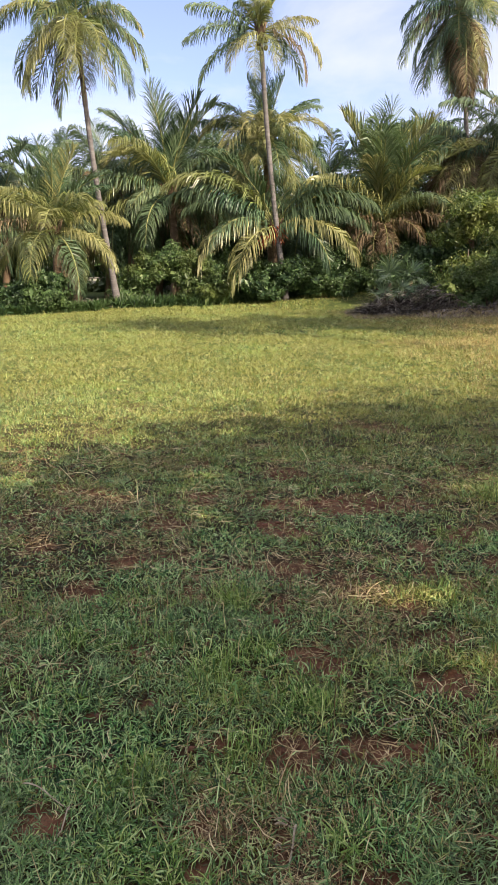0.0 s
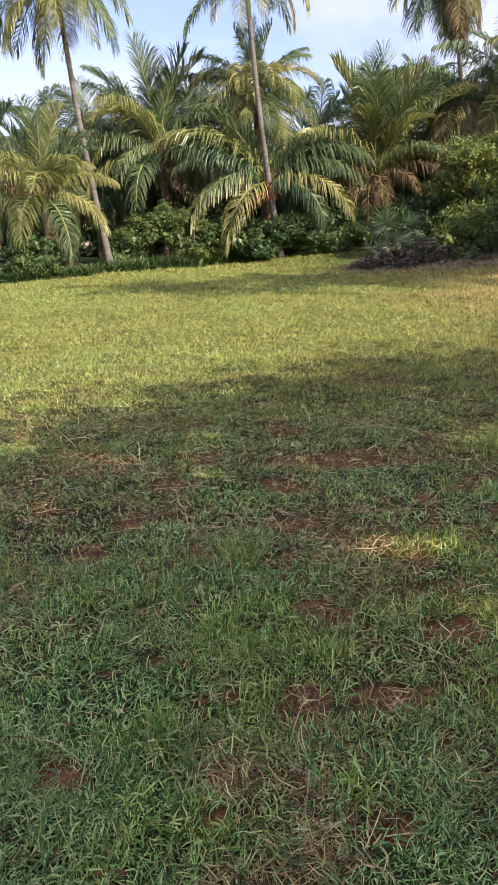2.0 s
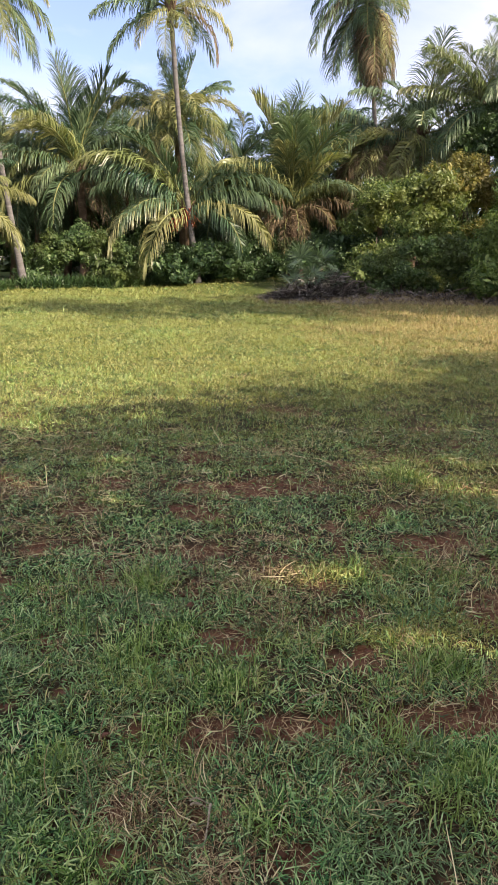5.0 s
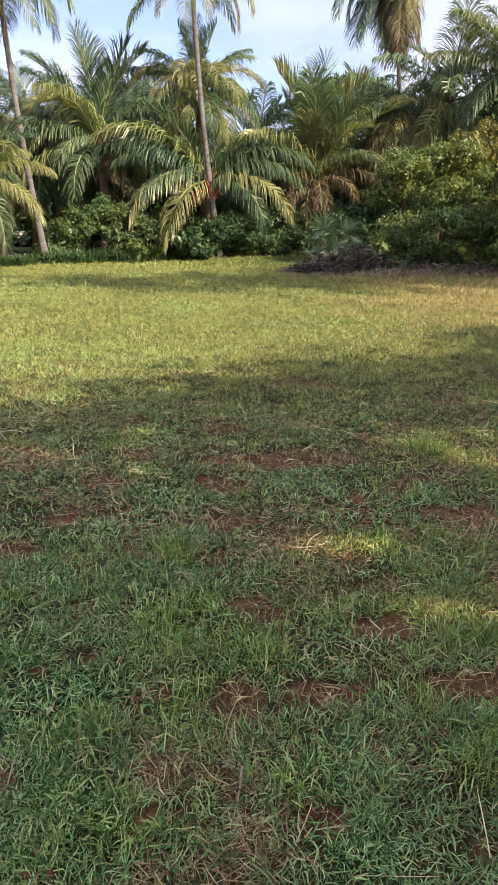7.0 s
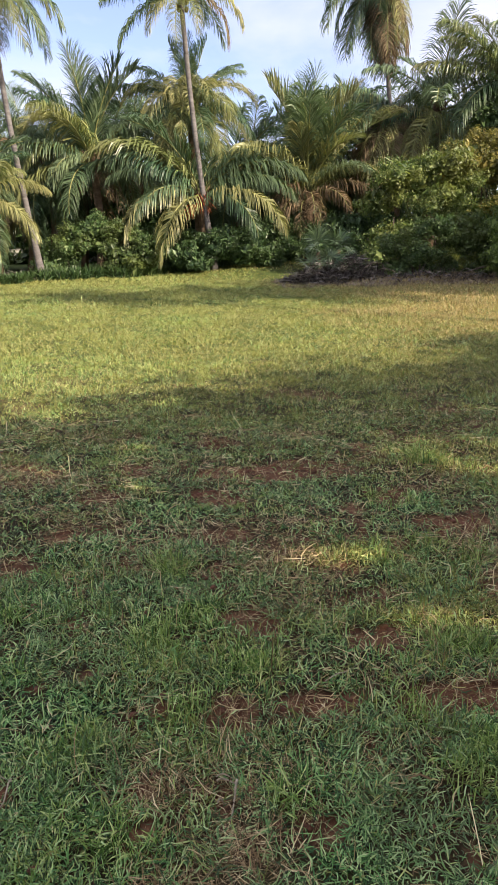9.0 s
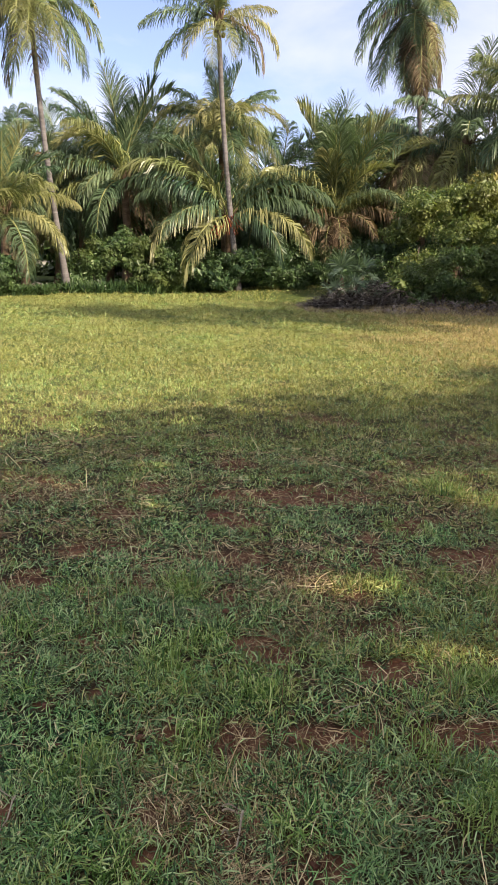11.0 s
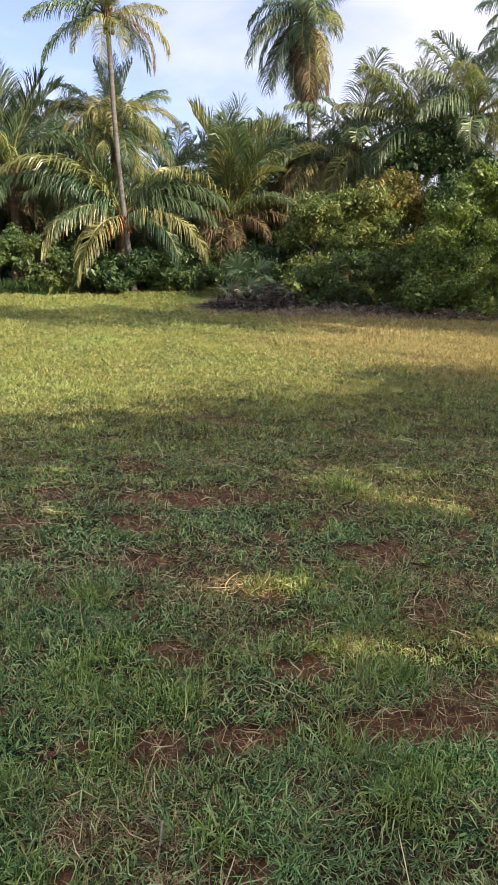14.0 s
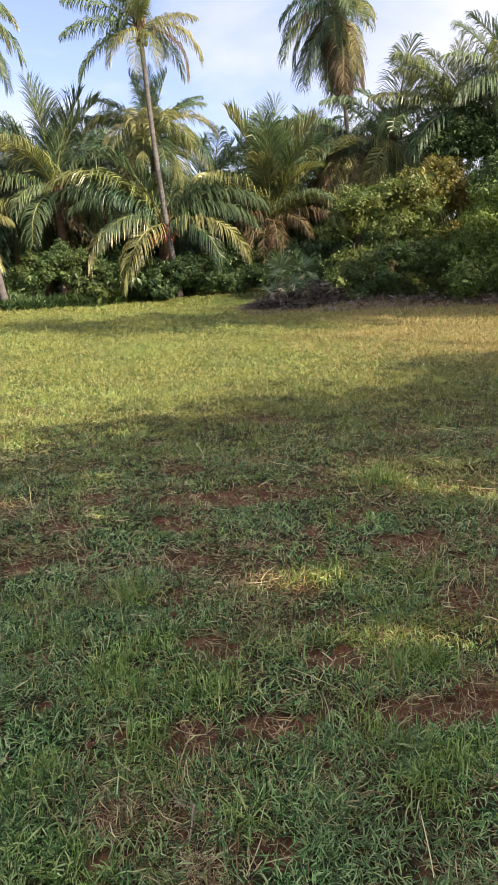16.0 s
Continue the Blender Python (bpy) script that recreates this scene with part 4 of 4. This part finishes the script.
def shrub(name, label, category, base, lobes, count, size, mat_, seed, stems=7, group="", hang=0.3, fill=0.45):
    rg = np.random.default_rng(seed)
    root = new(name)
    root.location = (base[0], base[1], float(rise(np.array(base[0]), np.array(base[1]))))
    tagged(root, label, category, group)
    lumps = []
    for lb in lobes:
        lumps.append((*lb[:3], lb[3] * 0.84, lb[4] * 0.84, lb[5] * 0.84))
        for k in range(6):
            d = rg.normal(0, 1, 3)
            d[2] = abs(d[2]) * 1.1 - 0.35
            d /= np.linalg.norm(d)
            r_ = rg.uniform(0.26, 0.46)
            lumps.append((lb[0] + d[0] * lb[3] * 0.8, lb[1] + d[1] * lb[4] * 0.8, max(lb[2] + d[2] * lb[5] * 0.8, 0.2), lb[3] * r_, lb[4] * r_, lb[5] * r_))
    v, t = leaf_cloud(rg, lumps, count, size, hang, fill)
    inner = np.array(lobes, float)
    inner[:, 3:6] *= 0.72
    v, t = joined([(v, t), leaf_cloud(rg, inner, count // 9, size * 3.2, hang, 0.05)])
    child("foliage", np_mesh("foliage", v, t, mat_), root)
    for i in range(stems):
        lb = lobes[i % len(lobes)]
        end = np.array(lb[:3]) + rg.normal(0, 0.15, 3) * lb[3:6]
        st = np.array([end[0] * 0.8 + rg.normal(0, 0.05), end[1] + 0.45, -0.04])
        mid = (st + end) / 2 + rg.normal(0, 0.05, 3)
        end[1] += 0.25
        end[2] = max(end[2] * 0.6, 0.3)
        child("stem", np_mesh("stem", *tube([st, mid, end], [0.032, 0.024, 0.010], 6), TWIG), root, "thin brown woody stem")
    return root


def lobes_along(rg, x0, x1, depth, top, count):
    """Rounded lumps of foliage side by side, of uneven height."""
    out = []
    for i in range(count):
        f = (i + 0.5) / count
        h_ = top * rg.uniform(0.65, 1.0)
        r_ = max((x1 - x0) / count * rg.uniform(0.9, 1.4), 0.55)
        x_ = x0 + (x1 - x0) * f
        out.append((x_, rg.normal(0, depth * 0.3), h_ * 0.36, r_, depth * rg.uniform(0.7, 1.0), h_ * 0.42))
        out.append((x_ + rg.normal(0, r_ * 0.5), rg.normal(0, depth * 0.35), h_ * rg.uniform(0.6, 0.78), r_ * rg.uniform(0.5, 0.8), depth * 0.6, h_ * rg.uniform(0.2, 0.28)))
    return out


def mass(rg, profile, depth, base, lumps, size=(0.45, 0.85)):
    """Lumps of foliage that fill the face of a thicket under an uneven top line; x from the first to the last point of the profile."""
    px_, pz_ = np.array(profile).T
    out = []
    for i in range(lumps):
        x_ = px_[0] + (px_[-1] - px_[0]) * (i + rg.random()) / lumps
        top = np.interp(x_, px_, pz_) * rg.uniform(0.9, 1.04)
        r_ = rg.uniform(*size)
        z_ = top - r_ * 0.8 if i % 3 == 0 else rg.uniform(0.25, max(top - r_, 0.4))
        out.append((x_ - base[0], rg.normal(0, depth * 0.4) + 0.12 * z_, max(z_, 0.3), r_ * rg.uniform(0.9, 1.3), r_ * rg.uniform(0.8, 1.1), r_ * rg.uniform(0.75, 1.0)))
    return out


lr = np.random.default_rng(77)
dark = "dense dark green shrub with small glossy leaves under the palms"
lit = "leafy mid-green shrub with small leaves in front of the grove"
shrub("shrub", "low dark hedge of weeds and shrubs at the field's edge", "shrub", (-8.2, 24.3, 0), lobes_along(lr, -2.6, 2.1, 0.8, 1.6, 7), 15300, 0.088, BUSH_DARK, 1, group="hedge shrubs")
shrub("shrub", "low dark hedge of weeds and shrubs at the field's edge", "shrub", (-13.0, 23.4, 0), lobes_along(lr, -2.6, 2.4, 0.9, 2.0, 5), 8500, 0.088, BUSH_DARK, 2, group="hedge shrubs")
scrub = np.random.default_rng(79)
shrub("shrub", lit, "shrub", (-3.1, 28.4, 0), mass(scrub, [(-5.0, 1.0), (-4.2, 1.9), (-3.2, 2.5), (-2.0, 2.2), (-1.0, 1.5)], 0.5, (-3.1, 28.4), 38, (0.38, 0.62)), 27000, 0.080, BUSH_MID, 3, group="hedge shrubs")
shrub("shrub", dark, "shrub", (-0.3, 29.8, 0), mass(scrub, [(-1.8, 1.5), (-0.6, 2.0), (0.4, 1.7), (1.2, 1.4)], 0.5, (-0.3, 29.8), 24, (0.35, 0.55)), 16000, 0.080, BUSH_DARK, 4, group="hedge shrubs")
shrub("shrub", dark, "shrub", (1.7, 28.5, 0), mass(scrub, [(0.0, 1.0), (1.0, 1.5), (2.2, 1.75), (3.2, 1.35), (3.8, 1.0)], 0.5, (1.7, 28.5), 30, (0.34, 0.55)), 20000, 0.080, BUSH_DARK, 5, group="hedge shrubs")
shrub("shrub", dark, "shrub", (4.4, 30.0, 0), mass(scrub, [(2.8, 1.4), (3.7, 1.9), (4.8, 1.7), (6.0, 1.6)], 0.5, (4.4, 30.0), 24, (0.35, 0.55)), 16000, 0.080, BUSH_DARK, 6, group="hedge shrubs")

thick = np.random.default_rng(78)
shrub("shrub", "low dark green shrub behind the fan palm", "shrub", (6.4, 26.6, 0), mass(thick, [(4.9, 1.5), (5.8, 2.3), (6.8, 2.6), (7.7, 2.4)], 0.6, (6.4, 26.6), 14), 16000, 0.085, BUSH_DARK, 7, group="thicket shrubs")
shrub("shrub", "tall leafy olive shrub with yellowing leaf tips in the thicket", "shrub", (8.4, 25.4, 0), mass(thick, [(6.6, 2.6), (7.4, 3.8), (8.6, 4.35), (9.6, 4.3), (10.4, 4.0)], 0.6, (8.4, 25.4), 30), 34000, 0.080, BUSH_OLIVE, 8, group="thicket shrubs")
shrub("shrub", "tall climber-covered shrub with rusty yellow leaves", "shrub", (10.8, 26.6, 0), mass(thick, [(9.3, 4.2), (10.4, 5.15), (11.5, 5.1), (12.4, 4.4)], 0.6, (10.8, 26.6), 26), 28000, 0.080, BUSH_RUSTY, 9, group="thicket shrubs")
shrub("shrub", "dark green shrub with drooping leaves at the thicket's foot", "shrub", (8.4, 23.3, 0), mass(thick, [(6.6, 1.3), (7.6, 2.0), (8.8, 2.1), (9.8, 1.8), (10.3, 1.5)], 0.5, (8.4, 23.3), 22, (0.35, 0.6)), 24000, 0.075, BUSH_MID, 10, group="thicket shrubs")
shrub("small_tree", "small dark tree with dense foliage in the thicket", "tree", (12.6, 27.6, 0), mass(thick, [(10.9, 5.2), (11.5, 6.6), (12.4, 7.3), (13.3, 7.3), (14.3, 6.9), (15.0, 6.2)], 0.7, (12.6, 27.6), 34, (0.5, 0.95)), 30000, 0.10, BUSH_DARK, 11, stems=9)
shrub("shrub", "large shrub in sunlit bright green with a rounded leafy crown", "shrub", (11.3, 22.0, 0), mass(thick, [(9.9, 1.0), (10.2, 2.4), (10.5, 3.1), (10.9, 3.7), (11.4, 4.4), (12.0, 4.9), (12.8, 5.2), (13.6, 5.0)], 0.7, (11.3, 22.0), 46, (0.45, 0.8)), 48000, 0.075, BUSH_LIT, 12, stems=9, group="thicket shrubs")
shrub("shrub", "tall dark shrub filling the gap under the palms", "shrub", (13.0, 25.4, 0), mass(thick, [(12.3, 4.9), (13.0, 5.5), (13.8, 5.8), (15.0, 5.4)], 0.5, (13.0, 25.4), 24), 18000, 0.09, BUSH_DARK, 14, group="thicket shrubs")
shrub("shrub", "large shrub in sunlit bright green with a rounded leafy crown", "shrub", (15.6, 22.4, 0), mass(thick, [(13.4, 4.6), (14.4, 5.2), (16.0, 5.0), (17.6, 4.0)], 0.8, (15.6, 22.4), 24, (0.6, 1.0)), 20000, 0.09, BUSH_LIT, 13, stems=9, group="thicket shrubs")

shrub("shrub", "low sunlit scrub beyond the grove", "shrub", (-11.5, 44.0, 0), lobes_along(lr, -5, 5, 0.8, 0.75, 7), 3000, 0.2, BUSH_MID, 31)

# dark shrubs added behind the palms to deepen the grove's shade
for i, x_ in enumerate((-13.0, -4.6, -1.2, 2.6, 6.4, 10.4, 14.6)):
    shrub("shrub", "tall dark shrub added to deepen the shade of the grove", "shrub", (x_, 36.5 + (i % 2) * 1.6, 0), lobes_along(lr, -2.4, 2.4, 1.0, 4.6, 5), 5200, 0.22, BUSH_DARK, 40 + i, group="grove shrubs")

# low weeds along the foot of the grove
pieces, rg = [], np.random.default_rng(5)
for x0, x1, y0, y1, h_, n_ in ((-11, -5.2, 19.4, 26.0, 0.34, 10000), (-5.2, -1.0, 27.2, 28.6, 0.42, 5000), (-1.0, 5.0, 28.8, 30.8, 0.36, 5000), (5.5, 17.0, 25.6, 24.6, 0.45, 6000)):
    x = rg.uniform(x0, x1, n_)
    f = (x - x0) / (x1 - x0)
    y = y0 + (y1 - y0) * f + np.abs(rg.normal(0, 0.8, n_)) - 0.2 + 1.3 * (fbm(x * 1.3, x * 0 + 3, 9) - 0.5) + 0.8 * (fbm(x * 5.0, x * 0 + 3, 10) - 0.5)
    pieces.append(blades(rg, x, y, h_ * rg.uniform(0.5, 1.5, n_), rg.uniform(0.02, 0.05, n_), 0.3, 3))
tagged(new("undergrowth", np_mesh("undergrowth", *joined(pieces), BUSH_DARK)), "dark rank weeds and grass along the grove's foot", "undergrowth", kind="stuff")

# thin dry grass over the bank
n_ = 9000
x = rg.uniform(3.0, 16.5, n_)
y = 21.0 + 3.4 * rg.random(n_) ** 1.1 + 0.8 * (fbm(x * 0.9, x * 0 + 1, 19) - 0.5)
tagged(new("dry_grass", np_mesh("dry_grass", *blades(rg, x, y, rg.uniform(0.08, 0.26, n_), rg.uniform(0.008, 0.018, n_), 0.6, 3), GRASS_BROWN)), "thin dry brown grass over the bank's foot", "grass", kind="stuff")

# far woods behind the grove
lob = [(x_, 50 + lr.normal(0, 2), lr.uniform(2.8, 3.4), 3.6, 2.5, lr.uniform(3.2, 4.6)) for x_ in np.linspace(-60, 60, 34)]
tagged(new("far_woods", np_mesh("far_woods", *leaf_cloud(lr, lob, 16000, 1.15, 0.3, 0.5), BUSH_DARK)), "dark distant woods behind the palm grove", "woods", kind="stuff")

# sun flecks on the turf, let in by gaps cut in the added crowns: x, y, half width, half depth, openness
FLECKS = [(2.35, 4.6, 1.15, 0.45, 0.75), (1.40, 2.48, 0.60, 0.09, 0.85), (0.68, 3.10, 0.24, 0.07, 0.9)]


def opened(v, t, at, rg):
    """Leaves out those leaves that stand between the sun and its flecks, and thins the shade's far edge."""
    c = v.reshape(-1, 4, 3).mean(1) + np.array(at)
    gx_, gy_ = c[:, 0] - to_sun.x / to_sun.z * c[:, 2], c[:, 1] - to_sun.y / to_sun.z * c[:, 2]
    keep = rg.random(len(c)) > 0.04 + 0.17 * np.clip((gy_ - 4.2) / 1.8, 0, 1) + 0.27 * np.clip((gy_ + 0.45 * gx_ - 6.0) / 5.0, 0, 1)
    for fx, fy, rx, ry, most in FLECKS:
        d = np.sqrt(((gx_ - fx) / (rx + 0.1)) ** 2 + ((gy_ - fy) / (ry + 0.1)) ** 2) + 0.5 * (fbm(gx_ * 3 + 50, gy_ * 3 + 50, 88) - 0.5)
        keep &= ~((d < 1) & (rg.random(len(c)) < most))
    v = v.reshape(-1, 4, 3)[keep]
    b = (np.arange(len(v)) * 4)[:, None, None]
    return v.reshape(-1, 3), (b + np.array([[0, 2, 1], [0, 3, 2]])[None]).reshape(-1, 3)


# unseen trees added beside and behind the field to shade its near part and bank
for i, (x_, y_, h_, r_) in enumerate(((10.94, 4.19, 6.3, 2.1), (9.17, 0.7, 7.0, 2.8), (7.36, -2.74, 7.4, 3.0), (4.01, -5.5, 9.5, 3.2), (10.95, -2.92, 9.2, 3.0), (10.25, 2.48, 6.2, 2.0), (7.6, -5.9, 8.6, 2.8), (17.0, 12.6, 8.4, 3.0), (20.5, 14.0, 9.0, 3.2))):
    rg = np.random.default_rng(200 + i)
    tree = new("unseen_shade_tree")
    tree.location = (x_, y_, 0)
    tagged(tree, "unseen leafy tree added beside the field to cast shade", "tree", "shade trees")
    lob = [(rg.normal(0, r_ * 0.35), rg.normal(0, r_ * 0.35), h_ * f_, r_ * rg.uniform(0.55, 0.75), r_ * rg.uniform(0.55, 0.75), h_ * 0.16) for f_ in (0.30, 0.42, 0.52, 0.60, 0.68, 0.76, 0.85)]
    v, t = leaf_cloud(rg, lob, 3800 if h_ < 6.5 else 9500, 0.26)
    child("crown", np_mesh("crown", *opened(v, t, (x_, y_, 0), rg), BUSH_MID), tree)
    pieces = [tube([(0, 0, -0.1), (0.1, 0, h_ * 0.3), (0, 0.1, h_ * 0.6), (0, 0, h_ * 0.85)], [0.28, 0.22, 0.15, 0.05], 10)]
    pieces += [tube([(0, 0, h_ * 0.3), ((np.array(b_[:3]) + (0, 0, h_ * 0.3)) / 2), b_[:3]], [0.12, 0.09, 0.03], 7) for b_ in lob]
    child("trunk", np_mesh("trunk", *joined(pieces), TWIG), tree)


# ---- fan-leaved plant with its dead skirt ----
def fan_leaf(seed):
    """A stalk along x that ends in a flat fan of folded straps."""
    rg = np.random.default_rng(seed)
    pieces = [tube([(0, 0, 0), (0.2, 0, 0.03), (0.38, 0, 0.02)], [0.012, 0.010, 0.007], 5)]
    n_ = 13
    for k in range(n_):
        a = math.radians(-105 + 210 * k / (n_ - 1) + rg.normal(0, 3))
        ln = 0.60 * (1 - 0.22 * abs(k / (n_ - 1) * 2 - 1) ** 2) * rg.uniform(0.88, 1.08)
        d = np.array([math.cos(a), math.sin(a), 0.0])
        e = np.array([-math.sin(a), math.cos(a), 0.0])
        vs, s = [], (0.0, 0.3, 0.62, 0.85, 1.0)
        for q in s:
            c_ = np.array([0.38, 0, 0.02]) + d * ln * q + np.array([0, 0, 0.05 * q - (0.16 + 0.08 * rg.random()) * q ** 3])
            w_ = 0.027 * math.sin(math.pi * (0.10 + 0.88 * q)) + 0.001
            vs += [c_ - e * w_ + (0, 0, 0.010), c_, c_ + e * w_ + (0, 0, 0.010)]
        ts = []
        for i in range(4):
            b_ = i * 3
            ts += [(b_, b_ + 1, b_ + 4), (b_, b_ + 4, b_ + 3), (b_ + 1, b_ + 2, b_ + 5), (b_ + 1, b_ + 5, b_ + 4)]
        pieces.append((np.array(vs), np.array(ts)))
    return np_mesh("leaf", *joined(pieces), FAN_GREEN)


FANS = [fan_leaf(i) for i in range(5)]
rg = np.random.default_rng(61)
fan = new("fan_palm")
fan.location = (4.45, 23.2, 0)
tagged(fan, "low grey-green fan palm with stiff radiating leaves over its dead skirt", "plant")
pieces = [tube([(0, 0, -0.05), (-0.05, 0, 0.5), (-0.08, 0, 0.95)], [0.1, 0.09, 0.07], 8), tube([(0.1, 0, -0.05), (0.4, 0.1, 0.5), (0.62, 0.1, 1.0)], [0.1, 0.08, 0.06], 8)]
child("stem", np_mesh("stem", *joined(pieces), BARK_BROWN), fan)
for hx, hy, hz, n_, grow in ((-0.08, 0, 0.98, 7, 0.90), (0.62, 0.1, 1.02, 7, 0.85), (0.28, -0.15, 0.55, 6, 0.75), (-0.30, -0.1, 0.40, 5, 0.7), (0.80, -0.05, 0.45, 4, 0.65)):
    for i in range(n_):
        el = 86 - 100 * (i / n_) + rg.normal(0, 6)
        child("leaf", FANS[int(rg.integers(5))], fan, "", pose(hx, hy + rg.normal(0, 0.04), hz, rg.normal(0, 25), -el, 270 + i * 137.5) @ Matrix.Scale(rg.uniform(0.82, 1.05) * grow, 4))

# heap of dead leaves and trimmings on the bank
pieces = []
for cx, cy, rx, ry, hh, n_ in ((4.4, 22.8, 1.1, 0.6, 0.55, 1900), (5.5, 23.0, 1.0, 0.6, 0.75, 1700), (3.75, 22.7, 0.6, 0.4, 0.35, 700), (8.2, 22.6, 2.0, 0.6, 0.25, 450), (11.2, 21.4, 1.6, 0.6, 0.25, 500), (-6.0, 27.0, 0.9, 0.5, 0.28, 450), (9.5, 22.6, 5.5, 1.3, 0.08, 650)):
    a, q_ = rg.random(n_) * 6.28, np.sqrt(rg.random(n_))
    x, y = cx + np.cos(a) * q_ * rx, cy + np.sin(a) * q_ * ry
    v, t = blades(rg, x, y, rg.uniform(0.15, 0.55, n_), rg.uniform(0.010, 0.03, n_), 0.8, 3)
    lift = np.repeat(hh * (1 - q_ ** 2) * rg.random(n_), 5)
    v[:, 2] += lift
    pieces.append((v, t))
tagged(new("dead_leaf_litter", np_mesh("dead_leaf_litter", *joined(pieces), DEAD_LEAF)), "heaped grey-brown dead leaves and garden trimmings", "leaf litter", kind="stuff")

# bare bank under the thicket
bx, by = np.meshgrid(np.linspace(3.0, 17.5, 110), np.linspace(20.4, 26.2, 40))
bz = bank_top(bx, by)
k_ = np.arange(bx.size).reshape(bx.shape)
a_, b_, c_, d_ = k_[:-1, :-1].ravel(), k_[:-1, 1:].ravel(), k_[1:, 1:].ravel(), k_[1:, :-1].ravel()
BANK = plain_material("bank_earth", [(0.3, (0.105, 0.082, 0.072)), (0.55, (0.20, 0.162, 0.145)), (0.8, (0.30, 0.25, 0.225))], 3.0, bump=0.8)
tagged(new("bank", smooth(np_mesh("bank", np.stack([bx, by, bz], -1).reshape(-1, 3), np.concatenate([np.stack([a_, b_, c_], -1), np.stack([a_, c_, d_], -1)]), BANK))),
       "low bank of bare grey-brown earth", "ground", kind="structure")

# fallen branches
for pts, rad in (([(5.55, 22.5, 0.1), (5.65, 22.5, 0.42), (5.95, 22.55, 0.62), (6.3, 22.7, 0.60), (6.5, 22.8, 0.3)], 0.026), ([(5.7, 22.8, 0.2), (6.4, 22.7, 0.45), (7.0, 22.8, 0.25)], 0.02),
                 ([(3.7, 22.6, 0.12), (4.2, 22.4, 0.35), (4.8, 22.5, 0.2)], 0.02), ([(-6.8, 26.6, 0.05), (-6.0, 26.5, 0.3), (-5.3, 26.7, 0.06)], 0.025),
                 ([(9.2, 23.2, 0.25), (9.9, 23.1, 0.45), (10.6, 23.3, 0.3)], 0.025)):
    tagged(new("dead_branch", smooth(np_mesh("dead_branch", *tube(pts, np.linspace(rad, rad * 0.5, len(pts)), 7), TWIG))), "bare dead branch lying in the thicket's litter", "branch", "dead branches")

def box_mesh(name, x0, y0, z0, x1, y1, z1, mat_):
    bm = bmesh.new()
    bmesh.ops.create_cube(bm, size=1)
    for v_ in bm.verts:
        v_.co = ((x0 + x1) / 2 + v_.co.x * (x1 - x0), (y0 + y1) / 2 + v_.co.y * (y1 - y0), (z0 + z1) / 2 + v_.co.z * (z1 - z0))
    bmesh.ops.bevel(bm, geom=list(bm.edges), offset=0.02, segments=1, affect="EDGES")
    me = bpy.data.meshes.new(name)
    bm.to_mesh(me)
    bm.free()
    me.materials.append(mat_)
    return me


# whitewashed boundary wall glimpsed between the trunks
wall = new("boundary_wall")
wall.location = (-11.5, 47.0, 0)
tagged(wall, "low whitewashed boundary wall glimpsed beyond the grove", "wall")
child("panel", box_mesh("panel", -7, 0, -0.1, 7, 0.22, 0.75, WHITEWASH), wall)
child("coping", box_mesh("coping", -7.05, -0.05, 0.75, 7.05, 0.27, 0.82, ROOF), wall)
pier = box_mesh("pier", -0.2, -0.08, -0.1, 0.2, 0.3, 0.92, WHITEWASH)
for x_ in (-6.6, -4.4, -2.2, 0.0, 2.2, 4.4, 6.6):
    child("pier", pier, wall, "", pose(x_, 0, 0))


# ---- fallen twigs and stalks lying in the near turf ----
TWIG_PALE = plain_material("twig_pale", [(0.3, (0.22, 0.17, 0.11)), (0.7, (0.48, 0.40, 0.29))], 18.0)
for pts, rad in (([(0.073, 1.677), (0.1, 1.67), (0.129, 1.666)], 0.004),
                 ([(0.129, 1.666), (0.118, 1.602), (0.101, 1.535)], 0.0045),
                 ([(0.07, 1.602), (0.092, 1.606)], 0.003),
                 ([(-0.693, 1.84), (-0.608, 1.792), (-0.519, 1.732)], 0.0028),
                 ([(-0.519, 1.732), (-0.522, 1.653), (-0.542, 1.565)], 0.0025),
                 ([(0.473, 2.106), (0.547, 2.137), (0.614, 2.201)], 0.0028),
                 ([(0.475, 3.123), (0.502, 3.287)], 0.003),
                 ([(0.071, 1.689), (0.126, 1.685)], 0.003),
                 ([(1.017, 1.599), (1.109, 1.632)], 0.003)):
    pts = np.array(pts)
    s = np.linspace(0, 1, 7)
    u_ = np.linspace(0, 1, len(pts))
    path = np.column_stack([np.interp(s, u_, pts[:, 0]), np.interp(s, u_, pts[:, 1])])
    z_ = height(path[:, 0], path[:, 1]) + 0.022 + 0.012 * np.sin(s * 5.0)
    tagged(new("fallen_twig", smooth(np_mesh("fallen_twig", *tube(np.column_stack([path, z_]), rad * (1 - 0.5 * s), 6), TWIG_PALE))),
           "thin pale dry twig lying in the grass", "twig", "fallen twigs")
